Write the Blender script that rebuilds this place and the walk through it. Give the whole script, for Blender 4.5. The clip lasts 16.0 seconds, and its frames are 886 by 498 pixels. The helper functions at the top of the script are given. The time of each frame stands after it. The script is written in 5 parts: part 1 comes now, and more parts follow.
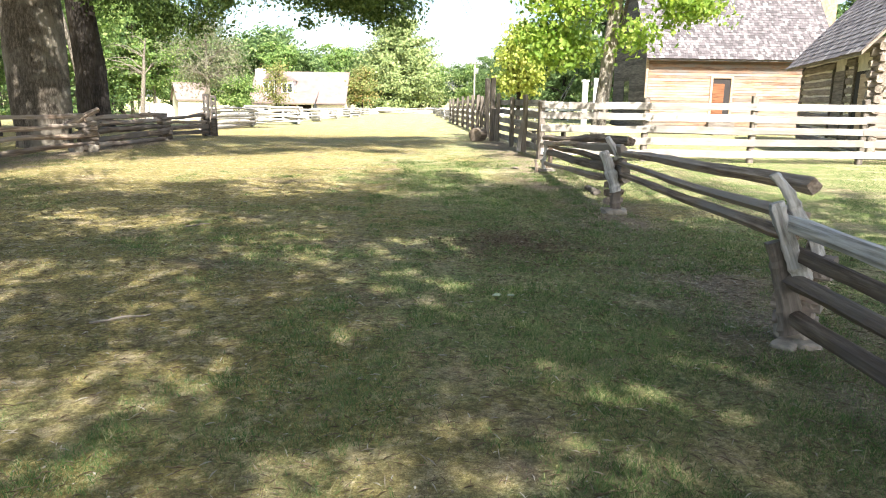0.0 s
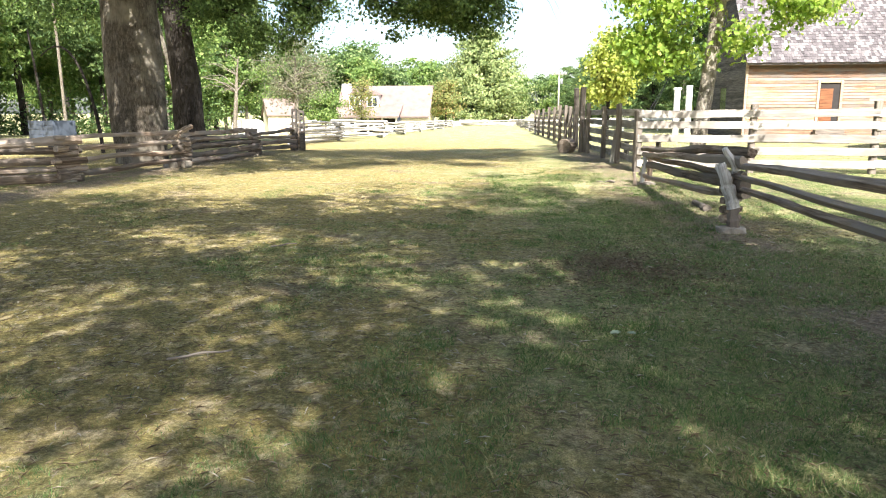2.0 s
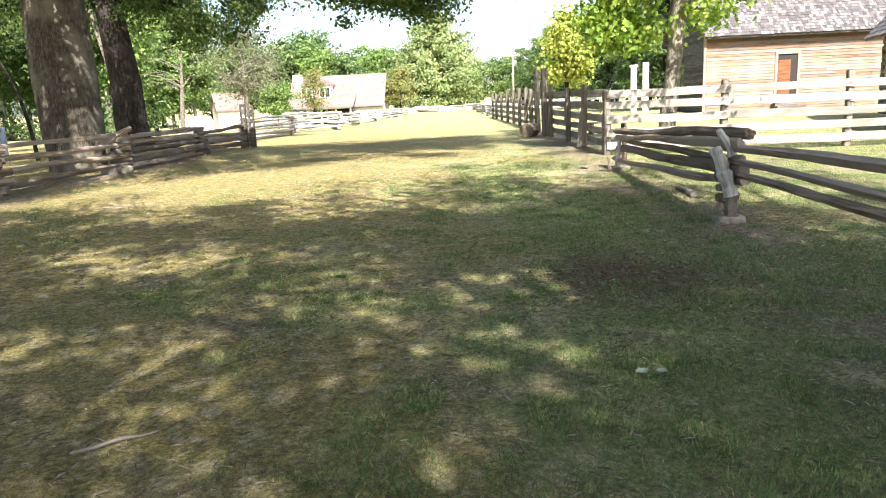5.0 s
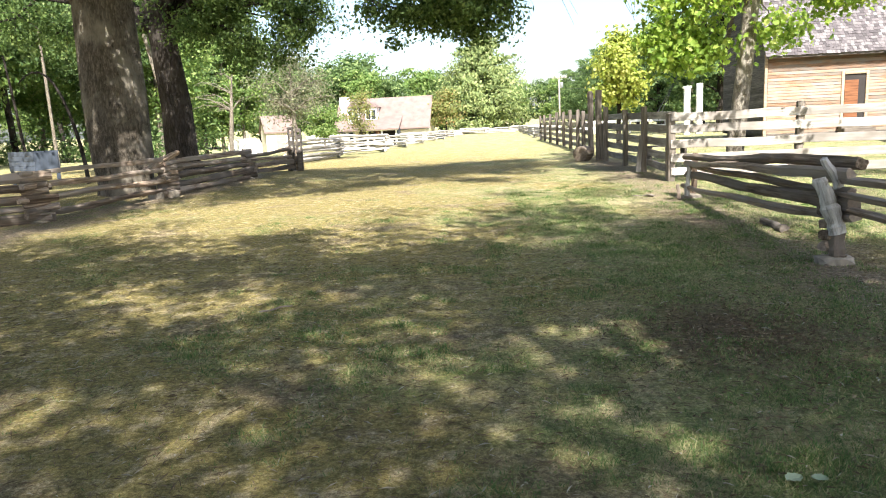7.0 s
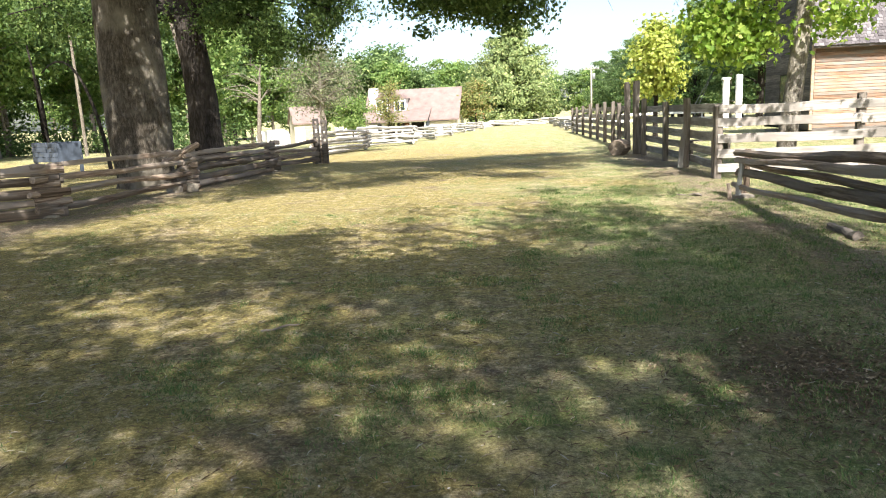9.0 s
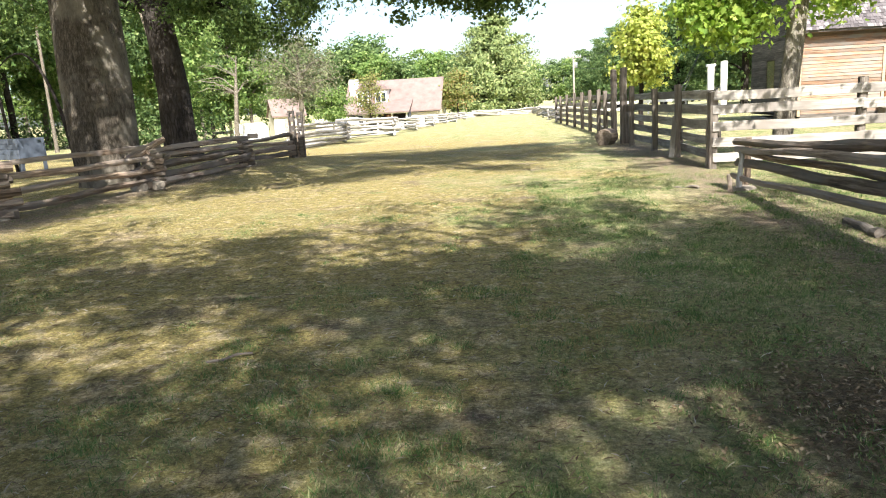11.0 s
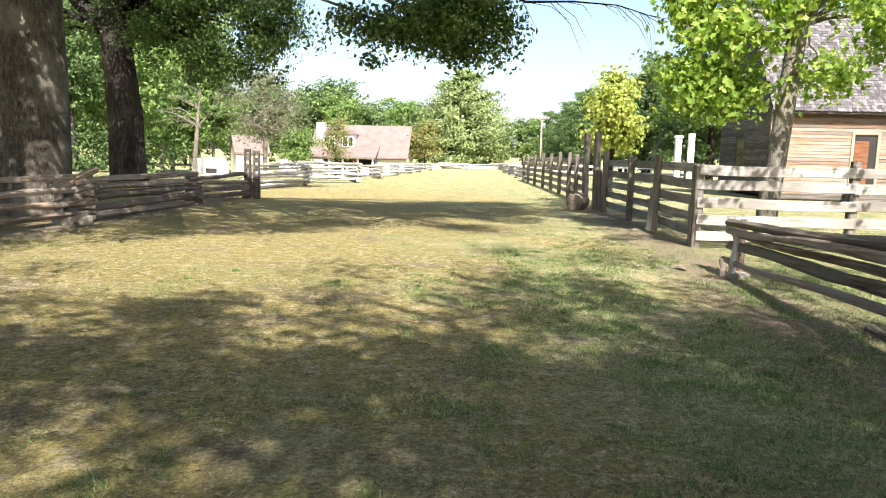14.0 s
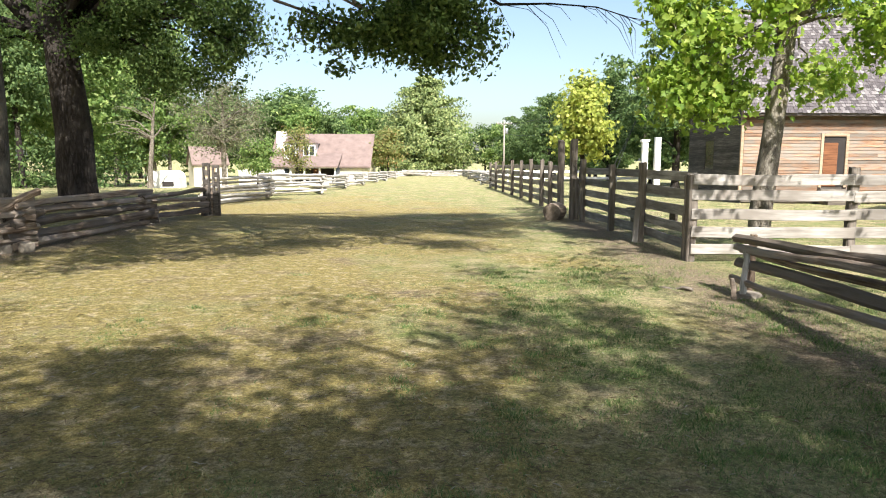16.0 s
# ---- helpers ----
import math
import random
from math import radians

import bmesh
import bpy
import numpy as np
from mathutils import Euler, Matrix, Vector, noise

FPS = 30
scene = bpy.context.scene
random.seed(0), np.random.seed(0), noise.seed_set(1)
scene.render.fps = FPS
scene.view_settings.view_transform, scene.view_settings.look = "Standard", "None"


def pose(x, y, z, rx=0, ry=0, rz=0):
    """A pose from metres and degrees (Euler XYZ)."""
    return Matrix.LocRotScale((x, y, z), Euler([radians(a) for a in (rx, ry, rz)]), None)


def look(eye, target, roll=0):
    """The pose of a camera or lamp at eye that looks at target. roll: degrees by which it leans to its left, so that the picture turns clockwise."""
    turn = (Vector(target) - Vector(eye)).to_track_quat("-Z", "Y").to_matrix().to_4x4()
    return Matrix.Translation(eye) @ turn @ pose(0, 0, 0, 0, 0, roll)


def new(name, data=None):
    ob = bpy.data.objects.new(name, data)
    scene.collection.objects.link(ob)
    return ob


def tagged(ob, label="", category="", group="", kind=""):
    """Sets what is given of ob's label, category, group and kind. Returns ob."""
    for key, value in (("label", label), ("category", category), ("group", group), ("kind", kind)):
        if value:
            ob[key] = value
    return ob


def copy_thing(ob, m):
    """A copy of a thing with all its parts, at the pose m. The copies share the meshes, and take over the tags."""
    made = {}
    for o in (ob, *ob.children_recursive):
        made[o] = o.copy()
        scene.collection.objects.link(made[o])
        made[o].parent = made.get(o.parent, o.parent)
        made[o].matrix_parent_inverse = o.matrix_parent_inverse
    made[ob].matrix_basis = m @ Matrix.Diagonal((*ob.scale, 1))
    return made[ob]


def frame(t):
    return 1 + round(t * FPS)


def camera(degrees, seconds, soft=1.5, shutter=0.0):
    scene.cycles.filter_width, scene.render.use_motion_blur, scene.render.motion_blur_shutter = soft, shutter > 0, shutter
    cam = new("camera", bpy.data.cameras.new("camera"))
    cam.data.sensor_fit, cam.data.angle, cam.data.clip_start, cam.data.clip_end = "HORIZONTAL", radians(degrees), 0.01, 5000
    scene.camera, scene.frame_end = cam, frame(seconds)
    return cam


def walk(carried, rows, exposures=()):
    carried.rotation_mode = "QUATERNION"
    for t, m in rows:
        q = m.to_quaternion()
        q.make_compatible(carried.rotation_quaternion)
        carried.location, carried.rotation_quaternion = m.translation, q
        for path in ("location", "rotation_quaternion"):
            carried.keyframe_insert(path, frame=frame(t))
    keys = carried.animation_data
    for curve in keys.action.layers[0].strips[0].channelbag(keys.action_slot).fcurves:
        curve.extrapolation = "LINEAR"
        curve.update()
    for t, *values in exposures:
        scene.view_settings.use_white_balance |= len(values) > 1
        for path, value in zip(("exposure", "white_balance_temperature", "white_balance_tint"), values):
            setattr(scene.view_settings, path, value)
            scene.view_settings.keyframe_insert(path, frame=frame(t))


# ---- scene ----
cam = camera(64.2, 16.0, soft=1.05)
PATH = [
    (0, (1.338, 0.541, 1.513), (1.38, 2.498, 1.099), 0.8),
    (0.5, (1.321, 0.655, 1.501), (1.282, 2.614, 1.102), -0.0),
    (1, (1.31, 0.848, 1.508), (1.114, 2.801, 1.123), -0.4),
    (1.5, (1.286, 0.987, 1.493), (0.997, 2.928, 1.11), -0.7),
    (2, (1.155, 1.174, 1.502), (0.967, 3.128, 1.119), -0.2),
    (2.5, (1.066, 1.307, 1.504), (0.984, 3.269, 1.125), -0.9),
    (3, (1.064, 1.509, 1.489), (1.017, 3.472, 1.109), -1.5),
    (3.2, (1.074, 1.606, 1.493), (1.005, 3.568, 1.112), -1.8),
    (5.3, (0.957, 2.302, 1.575), (0.867, 4.254, 1.151), -3.0),
    (5.5, (0.956, 2.405, 1.587), (0.828, 4.358, 1.175), -3.4),
    (6, (0.93, 2.596, 1.572), (0.688, 4.545, 1.194), -2.8),
    (6.5, (0.788, 2.789, 1.596), (0.53, 4.736, 1.215), -2.5),
    (7, (0.717, 2.946, 1.599), (0.518, 4.903, 1.24), -2.8),
    (7.5, (0.722, 3.185, 1.588), (0.563, 5.148, 1.237), -2.8),
    (8, (0.74, 3.381, 1.593), (0.544, 5.339, 1.24), -2.3),
    (8.5, (0.716, 3.581, 1.582), (0.452, 5.529, 1.213), -2.1),
    (9, (0.626, 3.809, 1.603), (0.348, 5.753, 1.225), -2.6),
    (9.5, (0.635, 4.033, 1.577), (0.393, 5.98, 1.191), -3.8),
    (9.7, (0.644, 4.112, 1.577), (0.414, 6.06, 1.186), -3.9),
    (11.8, (0.518, 4.956, 1.589), (0.286, 6.899, 1.175), -2.8),
    (12, (0.541, 5.028, 1.595), (0.33, 6.973, 1.178), -2.9),
    (12.5, (0.609, 5.278, 1.631), (0.422, 7.236, 1.265), -2.3),
    (13, (0.605, 5.497, 1.624), (0.425, 7.464, 1.312), -0.9),
    (13.5, (0.502, 5.8, 1.622), (0.345, 7.773, 1.339), 0.3),
    (14, (0.421, 6.039, 1.621), (0.303, 8.017, 1.351), 1.3),
    (14.5, (0.33, 6.313, 1.621), (0.25, 8.285, 1.296), 1.4),
    (15, (0.255, 6.529, 1.675), (0.198, 8.492, 1.297), 1.2),
    (15.5, (0.141, 6.787, 1.736), (0.099, 8.76, 1.413), 1.1),
    (16, (0.08, 7.006, 1.744), (0.065, 8.99, 1.492), 0.2),
]
walk(cam, [(t, look(eye, target, roll)) for t, eye, target, roll in PATH],
     exposures=((0, 2.06), (3, 1.96), (5.5, 1.98), (6.5, 1.88), (9.5, 1.68), (13.5, 1.73), (14.5, 1.50), (15, 1.40), (16, 1.32)))

# ---------------------------------------------------------------- world, sun
world = bpy.data.worlds.new("world")
scene.world = world
world.use_nodes = True
wn = world.node_tree.nodes
sky = wn.new("ShaderNodeTexSky")
sky.sky_type = "NISHITA"
sky.sun_disc = False
SUN_EL, SUN_X, SUN_Y = 48.0, 0.32, -0.947
sky.sun_elevation = radians(SUN_EL)
sky.sun_rotation = math.atan2(SUN_X, SUN_Y)
sky.air_density, sky.dust_density = 1.0, 2.2
wn["Background"].inputs["Strength"].default_value = 0.092
world.node_tree.links.new(sky.outputs["Color"], wn["Background"].inputs["Color"])
sun = new("sun", bpy.data.lights.new("sun", "SUN"))
sun.data.energy, sun.data.angle, sun.data.color = 5.0, radians(0.53), (1.0, 0.965, 0.91)
ch = math.cos(radians(SUN_EL))
sun.matrix_world = look((60 * SUN_X * ch, 60 * SUN_Y * ch, 60 * math.sin(radians(SUN_EL))), (0, 0, 0))


# ---------------------------------------------------------------- materials
def mat_base(name):
    m = bpy.data.materials.new(name)
    m.use_nodes = True
    return m, m.node_tree.nodes, m.node_tree.links, m.node_tree.nodes["Principled BSDF"]


def noise_node(n, l, scale, stretch=(1, 1, 1), detail=6, rough=0.6, coords="Object"):
    tc, mp, tx = n.new("ShaderNodeTexCoord"), n.new("ShaderNodeMapping"), n.new("ShaderNodeTexNoise")
    mp.inputs["Scale"].default_value = stretch
    l.new(tc.outputs[coords], mp.inputs["Vector"])
    l.new(mp.outputs["Vector"], tx.inputs["Vector"])
    tx.inputs["Scale"].default_value, tx.inputs["Detail"].default_value, tx.inputs["Roughness"].default_value = scale, detail, rough
    return tx, mp


def ramp(n, l, src, stops):
    r = n.new("ShaderNodeValToRGB")
    while len(r.color_ramp.elements) < len(stops):
        r.color_ramp.elements.new(0.5)
    for e, (p, c) in zip(r.color_ramp.elements, stops):
        e.position, e.color = p, (*c, 1)
    l.new(src, r.inputs["Fac"])
    return r


def mixer(n, l, fac, a, b, how="MIX"):
    m = n.new("ShaderNodeMix")
    m.data_type, m.blend_type = "RGBA", how
    for key, v in ((0, fac), (6, a), (7, b)):
        if isinstance(v, (int, float)):
            m.inputs[key].default_value = v
        elif isinstance(v, tuple):
            m.inputs[key].default_value = (*v, 1)
        else:
            l.new(v, m.inputs[key])
    return m.outputs[2]


def bump(n, l, b, src, strength, dist):
    bp = n.new("ShaderNodeBump")
    bp.inputs["Strength"].default_value, bp.inputs["Distance"].default_value = strength, dist
    l.new(src, bp.inputs["Height"])
    l.new(bp.outputs["Normal"], b.inputs["Normal"])


def wood(name, dark, mid, light, vary=0.35, stain=None, grain=18.0, rough=0.85, depth=0.006):
    """Weathered wood, its grain along the piece's own x axis, each piece a little different."""
    m, n, l, b = mat_base(name)
    info = n.new("ShaderNodeObjectInfo")
    g, mp = noise_node(n, l, 1.0, (1.3, grain, grain), 8, 0.65)
    sc = n.new("ShaderNodeVectorMath")
    sc.operation = "SCALE"
    sc.inputs[0].default_value = (37.0, 19.0, 53.0)
    l.new(info.outputs["Random"], sc.inputs["Scale"])
    l.new(sc.outputs["Vector"], mp.inputs["Location"])
    col = ramp(n, l, g.outputs["Fac"], ((0.30, dark), (0.5, mid), (0.72, light))).outputs["Color"]
    big, mp2 = noise_node(n, l, 0.9, (1, 2, 2), 3)
    l.new(sc.outputs["Vector"], mp2.inputs["Location"])
    if stain:
        col = mixer(n, l, ramp(n, l, big.outputs["Fac"], ((0.40, (0, 0, 0)), (0.60, (1, 1, 1)))).outputs["Color"], col, stain)
    hsv = n.new("ShaderNodeHueSaturation")
    mr = n.new("ShaderNodeMapRange")
    mr.inputs["To Min"].default_value, mr.inputs["To Max"].default_value = 1 - vary, 1 + vary
    l.new(info.outputs["Random"], mr.inputs["Value"])
    l.new(mr.outputs["Result"], hsv.inputs["Value"])
    l.new(col, hsv.inputs["Color"])
    l.new(hsv.outputs["Color"], b.inputs["Base Color"])
    b.inputs["Roughness"].default_value = rough
    b.inputs["Specular IOR Level"].default_value = 0.25
    bump(n, l, b, g.outputs["Fac"], 0.8, depth)
    return m


def leafy(name, c1, c2, c3=None, trans=0.45, rough=0.5, turn=0.82):
    m, n, l, b = mat_base(name)
    geo = n.new("ShaderNodeNewGeometry")
    stops = [(0.0, c1), (turn, c2)] + ([(1.0, c3)] if c3 else [])
    r = ramp(n, l, geo.outputs["Random Per Island"], stops)
    big, _ = noise_node(n, l, 0.5, detail=3)
    col = mixer(n, l, 0.5, r.outputs["Color"], ramp(n, l, big.outputs["Fac"], ((0.3, (0.55, 0.55, 0.55)), (0.7, (1.0, 1.0, 1.0)))).outputs["Color"], "MULTIPLY")
    l.new(col, b.inputs["Base Color"])
    b.inputs["Roughness"].default_value = rough
    b.inputs["Specular IOR Level"].default_value = 0.15
    tr, mx = n.new("ShaderNodeBsdfTranslucent"), n.new("ShaderNodeMixShader")
    hsv = n.new("ShaderNodeHueSaturation")
    hsv.inputs["Value"].default_value, hsv.inputs["Saturation"].default_value = 1.6, 1.1
    l.new(col, hsv.inputs["Color"])
    l.new(hsv.outputs["Color"], tr.inputs["Color"])
    mx.inputs["Fac"].default_value = trans
    l.new(b.outputs["BSDF"], mx.inputs[1])
    l.new(tr.outputs["BSDF"], mx.inputs[2])
    l.new(mx.outputs["Shader"], n["Material Output"].inputs["Surface"])
    return m


def bark(name, dark, light, scale=1.0, moss=None):
    m, n, l, b = mat_base(name)
    g, _ = noise_node(n, l, 5.0 * scale, (1, 1, 0.35), 9, 0.75)
    v = n.new("ShaderNodeTexVoronoi")
    v.feature, v.inputs["Scale"].default_value = "DISTANCE_TO_EDGE", 5.0 * scale
    tc, mp = n.new("ShaderNodeTexCoord"), n.new("ShaderNodeMapping")
    mp.inputs["Scale"].default_value = (1.6, 1.6, 0.42)
    l.new(tc.outputs["Object"], mp.inputs["Vector"])
    warp = n.new("ShaderNodeVectorMath")
    warp.operation = "ADD"
    l.new(mp.outputs["Vector"], warp.inputs[0])
    wsc = n.new("ShaderNodeVectorMath")
    wsc.operation, wsc.inputs["Scale"].default_value = "SCALE", 0.35
    l.new(g.outputs["Color"], wsc.inputs[0])
    l.new(wsc.outputs["Vector"], warp.inputs[1])
    l.new(warp.outputs["Vector"], v.inputs["Vector"])
    col = ramp(n, l, g.outputs["Fac"], ((0.3, dark), (0.7, light))).outputs["Color"]
    col = mixer(n, l, 0.75, col, ramp(n, l, v.outputs["Distance"], ((0.0, (0.25, 0.23, 0.2)), (0.25, (1, 1, 1)))).outputs["Color"], "MULTIPLY")
    big, _ = noise_node(n, l, 0.8, detail=4)
    col = mixer(n, l, ramp(n, l, big.outputs["Fac"], ((0.48, (0, 0, 0)), (0.66, (1, 1, 1)))).outputs["Color"], col, moss or light)
    l.new(col, b.inputs["Base Color"])
    b.inputs["Roughness"].default_value, b.inputs["Specular IOR Level"].default_value = 0.95, 0.15
    add = n.new("ShaderNodeMath")
    add.operation = "MULTIPLY_ADD"
    add.inputs[1].default_value = 1.5
    l.new(v.outputs["Distance"], add.inputs[0])
    l.new(g.outputs["Fac"], add.inputs[2])
    bump(n, l, b, add.outputs["Value"], 1.0, 0.075 / scale)
    return m


def plain(name, c, rough=0.7, vary=0.12, scale=3.0, metal=0.0, spec=0.3, relief=0.2):
    m, n, l, b = mat_base(name)
    g, _ = noise_node(n, l, scale, detail=8)
    lo, hi = tuple(v * (1 - vary * 2) for v in c), tuple(min(1, v * (1 + vary)) for v in c)
    l.new(ramp(n, l, g.outputs["Fac"], ((0.3, lo), (0.65, hi))).outputs["Color"], b.inputs["Base Color"])
    b.inputs["Roughness"].default_value, b.inputs["Metallic"].default_value, b.inputs["Specular IOR Level"].default_value = rough, metal, spec
    bump(n, l, b, g.outputs["Fac"], relief, 0.01)
    return m


def ground_material():
    m, n, l, b = mat_base("lawn_soil")
    a, _ = noise_node(n, l, 0.30, detail=5, rough=0.62)
    c, _ = noise_node(n, l, 1.7, detail=8, rough=0.7)
    f, _ = noise_node(n, l, 34.0, (1, 1, 1), 7, 0.78)
    d, _ = noise_node(n, l, 0.75, (1, 1.3, 1), 6, 0.66)
    e, _ = noise_node(n, l, 5.5, (1, 1, 1), 6, 0.7)
    green = ramp(n, l, f.outputs["Fac"], ((0.32, (0.06, 0.09, 0.03)), (0.52, (0.16, 0.22, 0.062)), (0.7, (0.37, 0.40, 0.18)))).outputs["Color"]
    moss = ramp(n, l, f.outputs["Fac"], ((0.32, (0.125, 0.102, 0.036)), (0.52, (0.30, 0.245, 0.09)), (0.7, (0.56, 0.465, 0.225)))).outputs["Color"]
    straw = ramp(n, l, f.outputs["Fac"], ((0.3, (0.18, 0.14, 0.085)), (0.5, (0.44, 0.355, 0.205)), (0.72, (0.74, 0.64, 0.44)))).outputs["Color"]
    soil = ramp(n, l, f.outputs["Fac"], ((0.3, (0.08, 0.058, 0.043)), (0.52, (0.22, 0.165, 0.125)), (0.75, (0.48, 0.395, 0.32)))).outputs["Color"]
    k1 = ramp(n, l, c.outputs["Fac"], ((0.36, (0, 0, 0)), (0.62, (0.9, 0.9, 0.9)))).outputs["Color"]
    tc, sx = n.new("ShaderNodeTexCoord"), n.new("ShaderNodeSeparateXYZ")
    l.new(tc.outputs["Object"], sx.inputs[0])
    gx = n.new("ShaderNodeMapRange")            # mossier to one side of the lane, greener to the other
    for key, v in (("From Min", -1.5), ("From Max", 2.0), ("To Min", 0.15), ("To Max", -0.05)):
        gx.inputs[key].default_value = v
    l.new(sx.outputs["X"], gx.inputs["Value"])
    gy = n.new("ShaderNodeMapRange")            # greener lawn at the sunny far end
    for key, v in (("From Min", 30.0), ("From Max", 46.0), ("To Min", 0.0), ("To Max", -0.3)):
        gy.inputs[key].default_value = v
    l.new(sx.outputs["Y"], gy.inputs["Value"])
    s0, sm = n.new("ShaderNodeMath"), n.new("ShaderNodeMath")
    l.new(gx.outputs["Result"], s0.inputs[0])
    l.new(gy.outputs["Result"], s0.inputs[1])
    yard = n.new("ShaderNodeMapRange")          # green lawn inside the farm yard
    for key, v in (("From Min", 4.6), ("From Max", 6.5), ("To Min", 0.0), ("To Max", -0.3)):
        yard.inputs[key].default_value = v
    l.new(sx.outputs["X"], yard.inputs["Value"])
    s1 = n.new("ShaderNodeMath")
    l.new(s0.outputs["Value"], s1.inputs[0])
    l.new(yard.outputs["Result"], s1.inputs[1])
    l.new(s1.outputs["Value"], sm.inputs[0])
    l.new(a.outputs["Fac"], sm.inputs[1])
    k0 = ramp(n, l, sm.outputs["Value"], ((0.42, (0, 0, 0)), (0.58, (1, 1, 1)))).outputs["Color"]
    k2 = ramp(n, l, d.outputs["Fac"], ((0.54, (0, 0, 0)), (0.70, (0.9, 0.9, 0.9)))).outputs["Color"]
    k3 = ramp(n, l, e.outputs["Fac"], ((0.50, (0, 0, 0)), (0.63, (1, 1, 1)))).outputs["Color"]
    col = mixer(n, l, k0, mixer(n, l, k1, green, straw), mixer(n, l, k3, moss, straw))
    col = mixer(n, l, k2, col, mixer(n, l, k3, soil, straw))
    # worn earth along the foot of the fences, with a ragged edge
    off = n.new("ShaderNodeMath")
    off.operation = "SUBTRACT"
    off.inputs[1].default_value = 3.75
    l.new(sx.outputs["X"], off.inputs[0])
    ab = n.new("ShaderNodeMath")
    ab.operation = "ABSOLUTE"
    l.new(off.outputs["Value"], ab.inputs[0])
    of2 = n.new("ShaderNodeMath")
    of2.operation = "ADD"
    of2.inputs[1].default_value = 8.0
    l.new(sx.outputs["X"], of2.inputs[0])
    ab2 = n.new("ShaderNodeMath")
    ab2.operation = "ABSOLUTE"
    l.new(of2.outputs["Value"], ab2.inputs[0])
    mn = n.new("ShaderNodeMath")
    mn.operation = "MINIMUM"
    l.new(ab.outputs["Value"], mn.inputs[0])
    l.new(ab2.outputs["Value"], mn.inputs[1])
    ad = n.new("ShaderNodeMath")
    ad.operation = "MULTIPLY_ADD"
    ad.inputs[1].default_value = 2.6
    l.new(c.outputs["Fac"], ad.inputs[0])
    l.new(mn.outputs["Value"], ad.inputs[2])
    k4 = ramp(n, l, ad.outputs["Value"], ((0.0, (1, 1, 1)), (1.0, (0, 0, 0))))
    mr = n.new("ShaderNodeMapRange")
    mr.inputs["From Min"].default_value, mr.inputs["From Max"].default_value = 1.5, 2.3
    l.new(ad.outputs["Value"], mr.inputs["Value"])
    l.new(mr.outputs["Result"], k4.inputs["Fac"])
    yr = n.new("ShaderNodeMapRange")
    yr.inputs["From Min"].default_value, yr.inputs["From Max"].default_value = 30.0, 26.0
    l.new(sx.outputs["Y"], yr.inputs["Value"])
    mul = n.new("ShaderNodeMath")
    mul.operation = "MULTIPLY"
    l.new(k4.outputs["Color"], mul.inputs[0])
    l.new(yr.outputs["Result"], mul.inputs[1])
    col = mixer(n, l, mul.outputs["Value"], col, mixer(n, l, 0.25, soil, straw))
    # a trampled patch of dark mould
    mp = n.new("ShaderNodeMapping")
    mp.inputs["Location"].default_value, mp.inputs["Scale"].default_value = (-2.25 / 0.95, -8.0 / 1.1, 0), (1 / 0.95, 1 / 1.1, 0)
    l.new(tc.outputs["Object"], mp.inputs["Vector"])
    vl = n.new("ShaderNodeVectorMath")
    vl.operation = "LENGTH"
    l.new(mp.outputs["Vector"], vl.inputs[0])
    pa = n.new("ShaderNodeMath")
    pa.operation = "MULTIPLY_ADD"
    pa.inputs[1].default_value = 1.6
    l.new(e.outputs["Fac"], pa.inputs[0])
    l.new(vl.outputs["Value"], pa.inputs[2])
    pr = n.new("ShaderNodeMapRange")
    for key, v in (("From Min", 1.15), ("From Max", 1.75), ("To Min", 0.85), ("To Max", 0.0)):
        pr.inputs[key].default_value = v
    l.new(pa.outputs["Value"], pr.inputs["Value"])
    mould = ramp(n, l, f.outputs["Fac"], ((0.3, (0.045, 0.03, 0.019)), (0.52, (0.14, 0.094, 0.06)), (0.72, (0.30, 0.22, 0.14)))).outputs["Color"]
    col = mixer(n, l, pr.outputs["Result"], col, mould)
    g2, _ = noise_node(n, l, 120.0, (1, 1, 1), 4, 0.7)
    col = mixer(n, l, 0.75, col, ramp(n, l, g2.outputs["Fac"], ((0.32, (0.45, 0.45, 0.45)), (0.52, (1.0, 1.0, 1.0)), (0.7, (1.6, 1.6, 1.6)))).outputs["Color"], "MULTIPLY")
    g3, _ = noise_node(n, l, 13.0, (1, 1, 1), 5, 0.7)
    col = mixer(n, l, 0.8, col, ramp(n, l, g3.outputs["Fac"], ((0.34, (0.55, 0.58, 0.55)), (0.48, (1.0, 1.0, 1.0)), (0.66, (1.5, 1.44, 1.35)))).outputs["Color"], "MULTIPLY")
    l.new(col, b.inputs["Base Color"])
    b.inputs["Roughness"].default_value, b.inputs["Specular IOR Level"].default_value = 0.95, 0.15
    bump(n, l, b, f.outputs["Fac"], 1.0, 0.07)
    return m


RAIL = wood("weathered_rail", (0.04, 0.027, 0.02), (0.18, 0.13, 0.093), (0.45, 0.355, 0.27), 0.45, (0.21, 0.175, 0.145), 26, 0.9, 0.014)
SLAB = wood("silvered_slab", (0.10, 0.088, 0.075), (0.40, 0.375, 0.34), (0.66, 0.63, 0.59), 0.15, None, 22, 0.9, 0.014)
BOARD = wood("grey_fence_board", (0.13, 0.115, 0.10), (0.32, 0.295, 0.265), (0.47, 0.44, 0.405), 0.22, (0.21, 0.185, 0.16))
POST = wood("grey_fence_post", (0.06, 0.05, 0.042), (0.145, 0.122, 0.10), (0.26, 0.225, 0.19), 0.25)
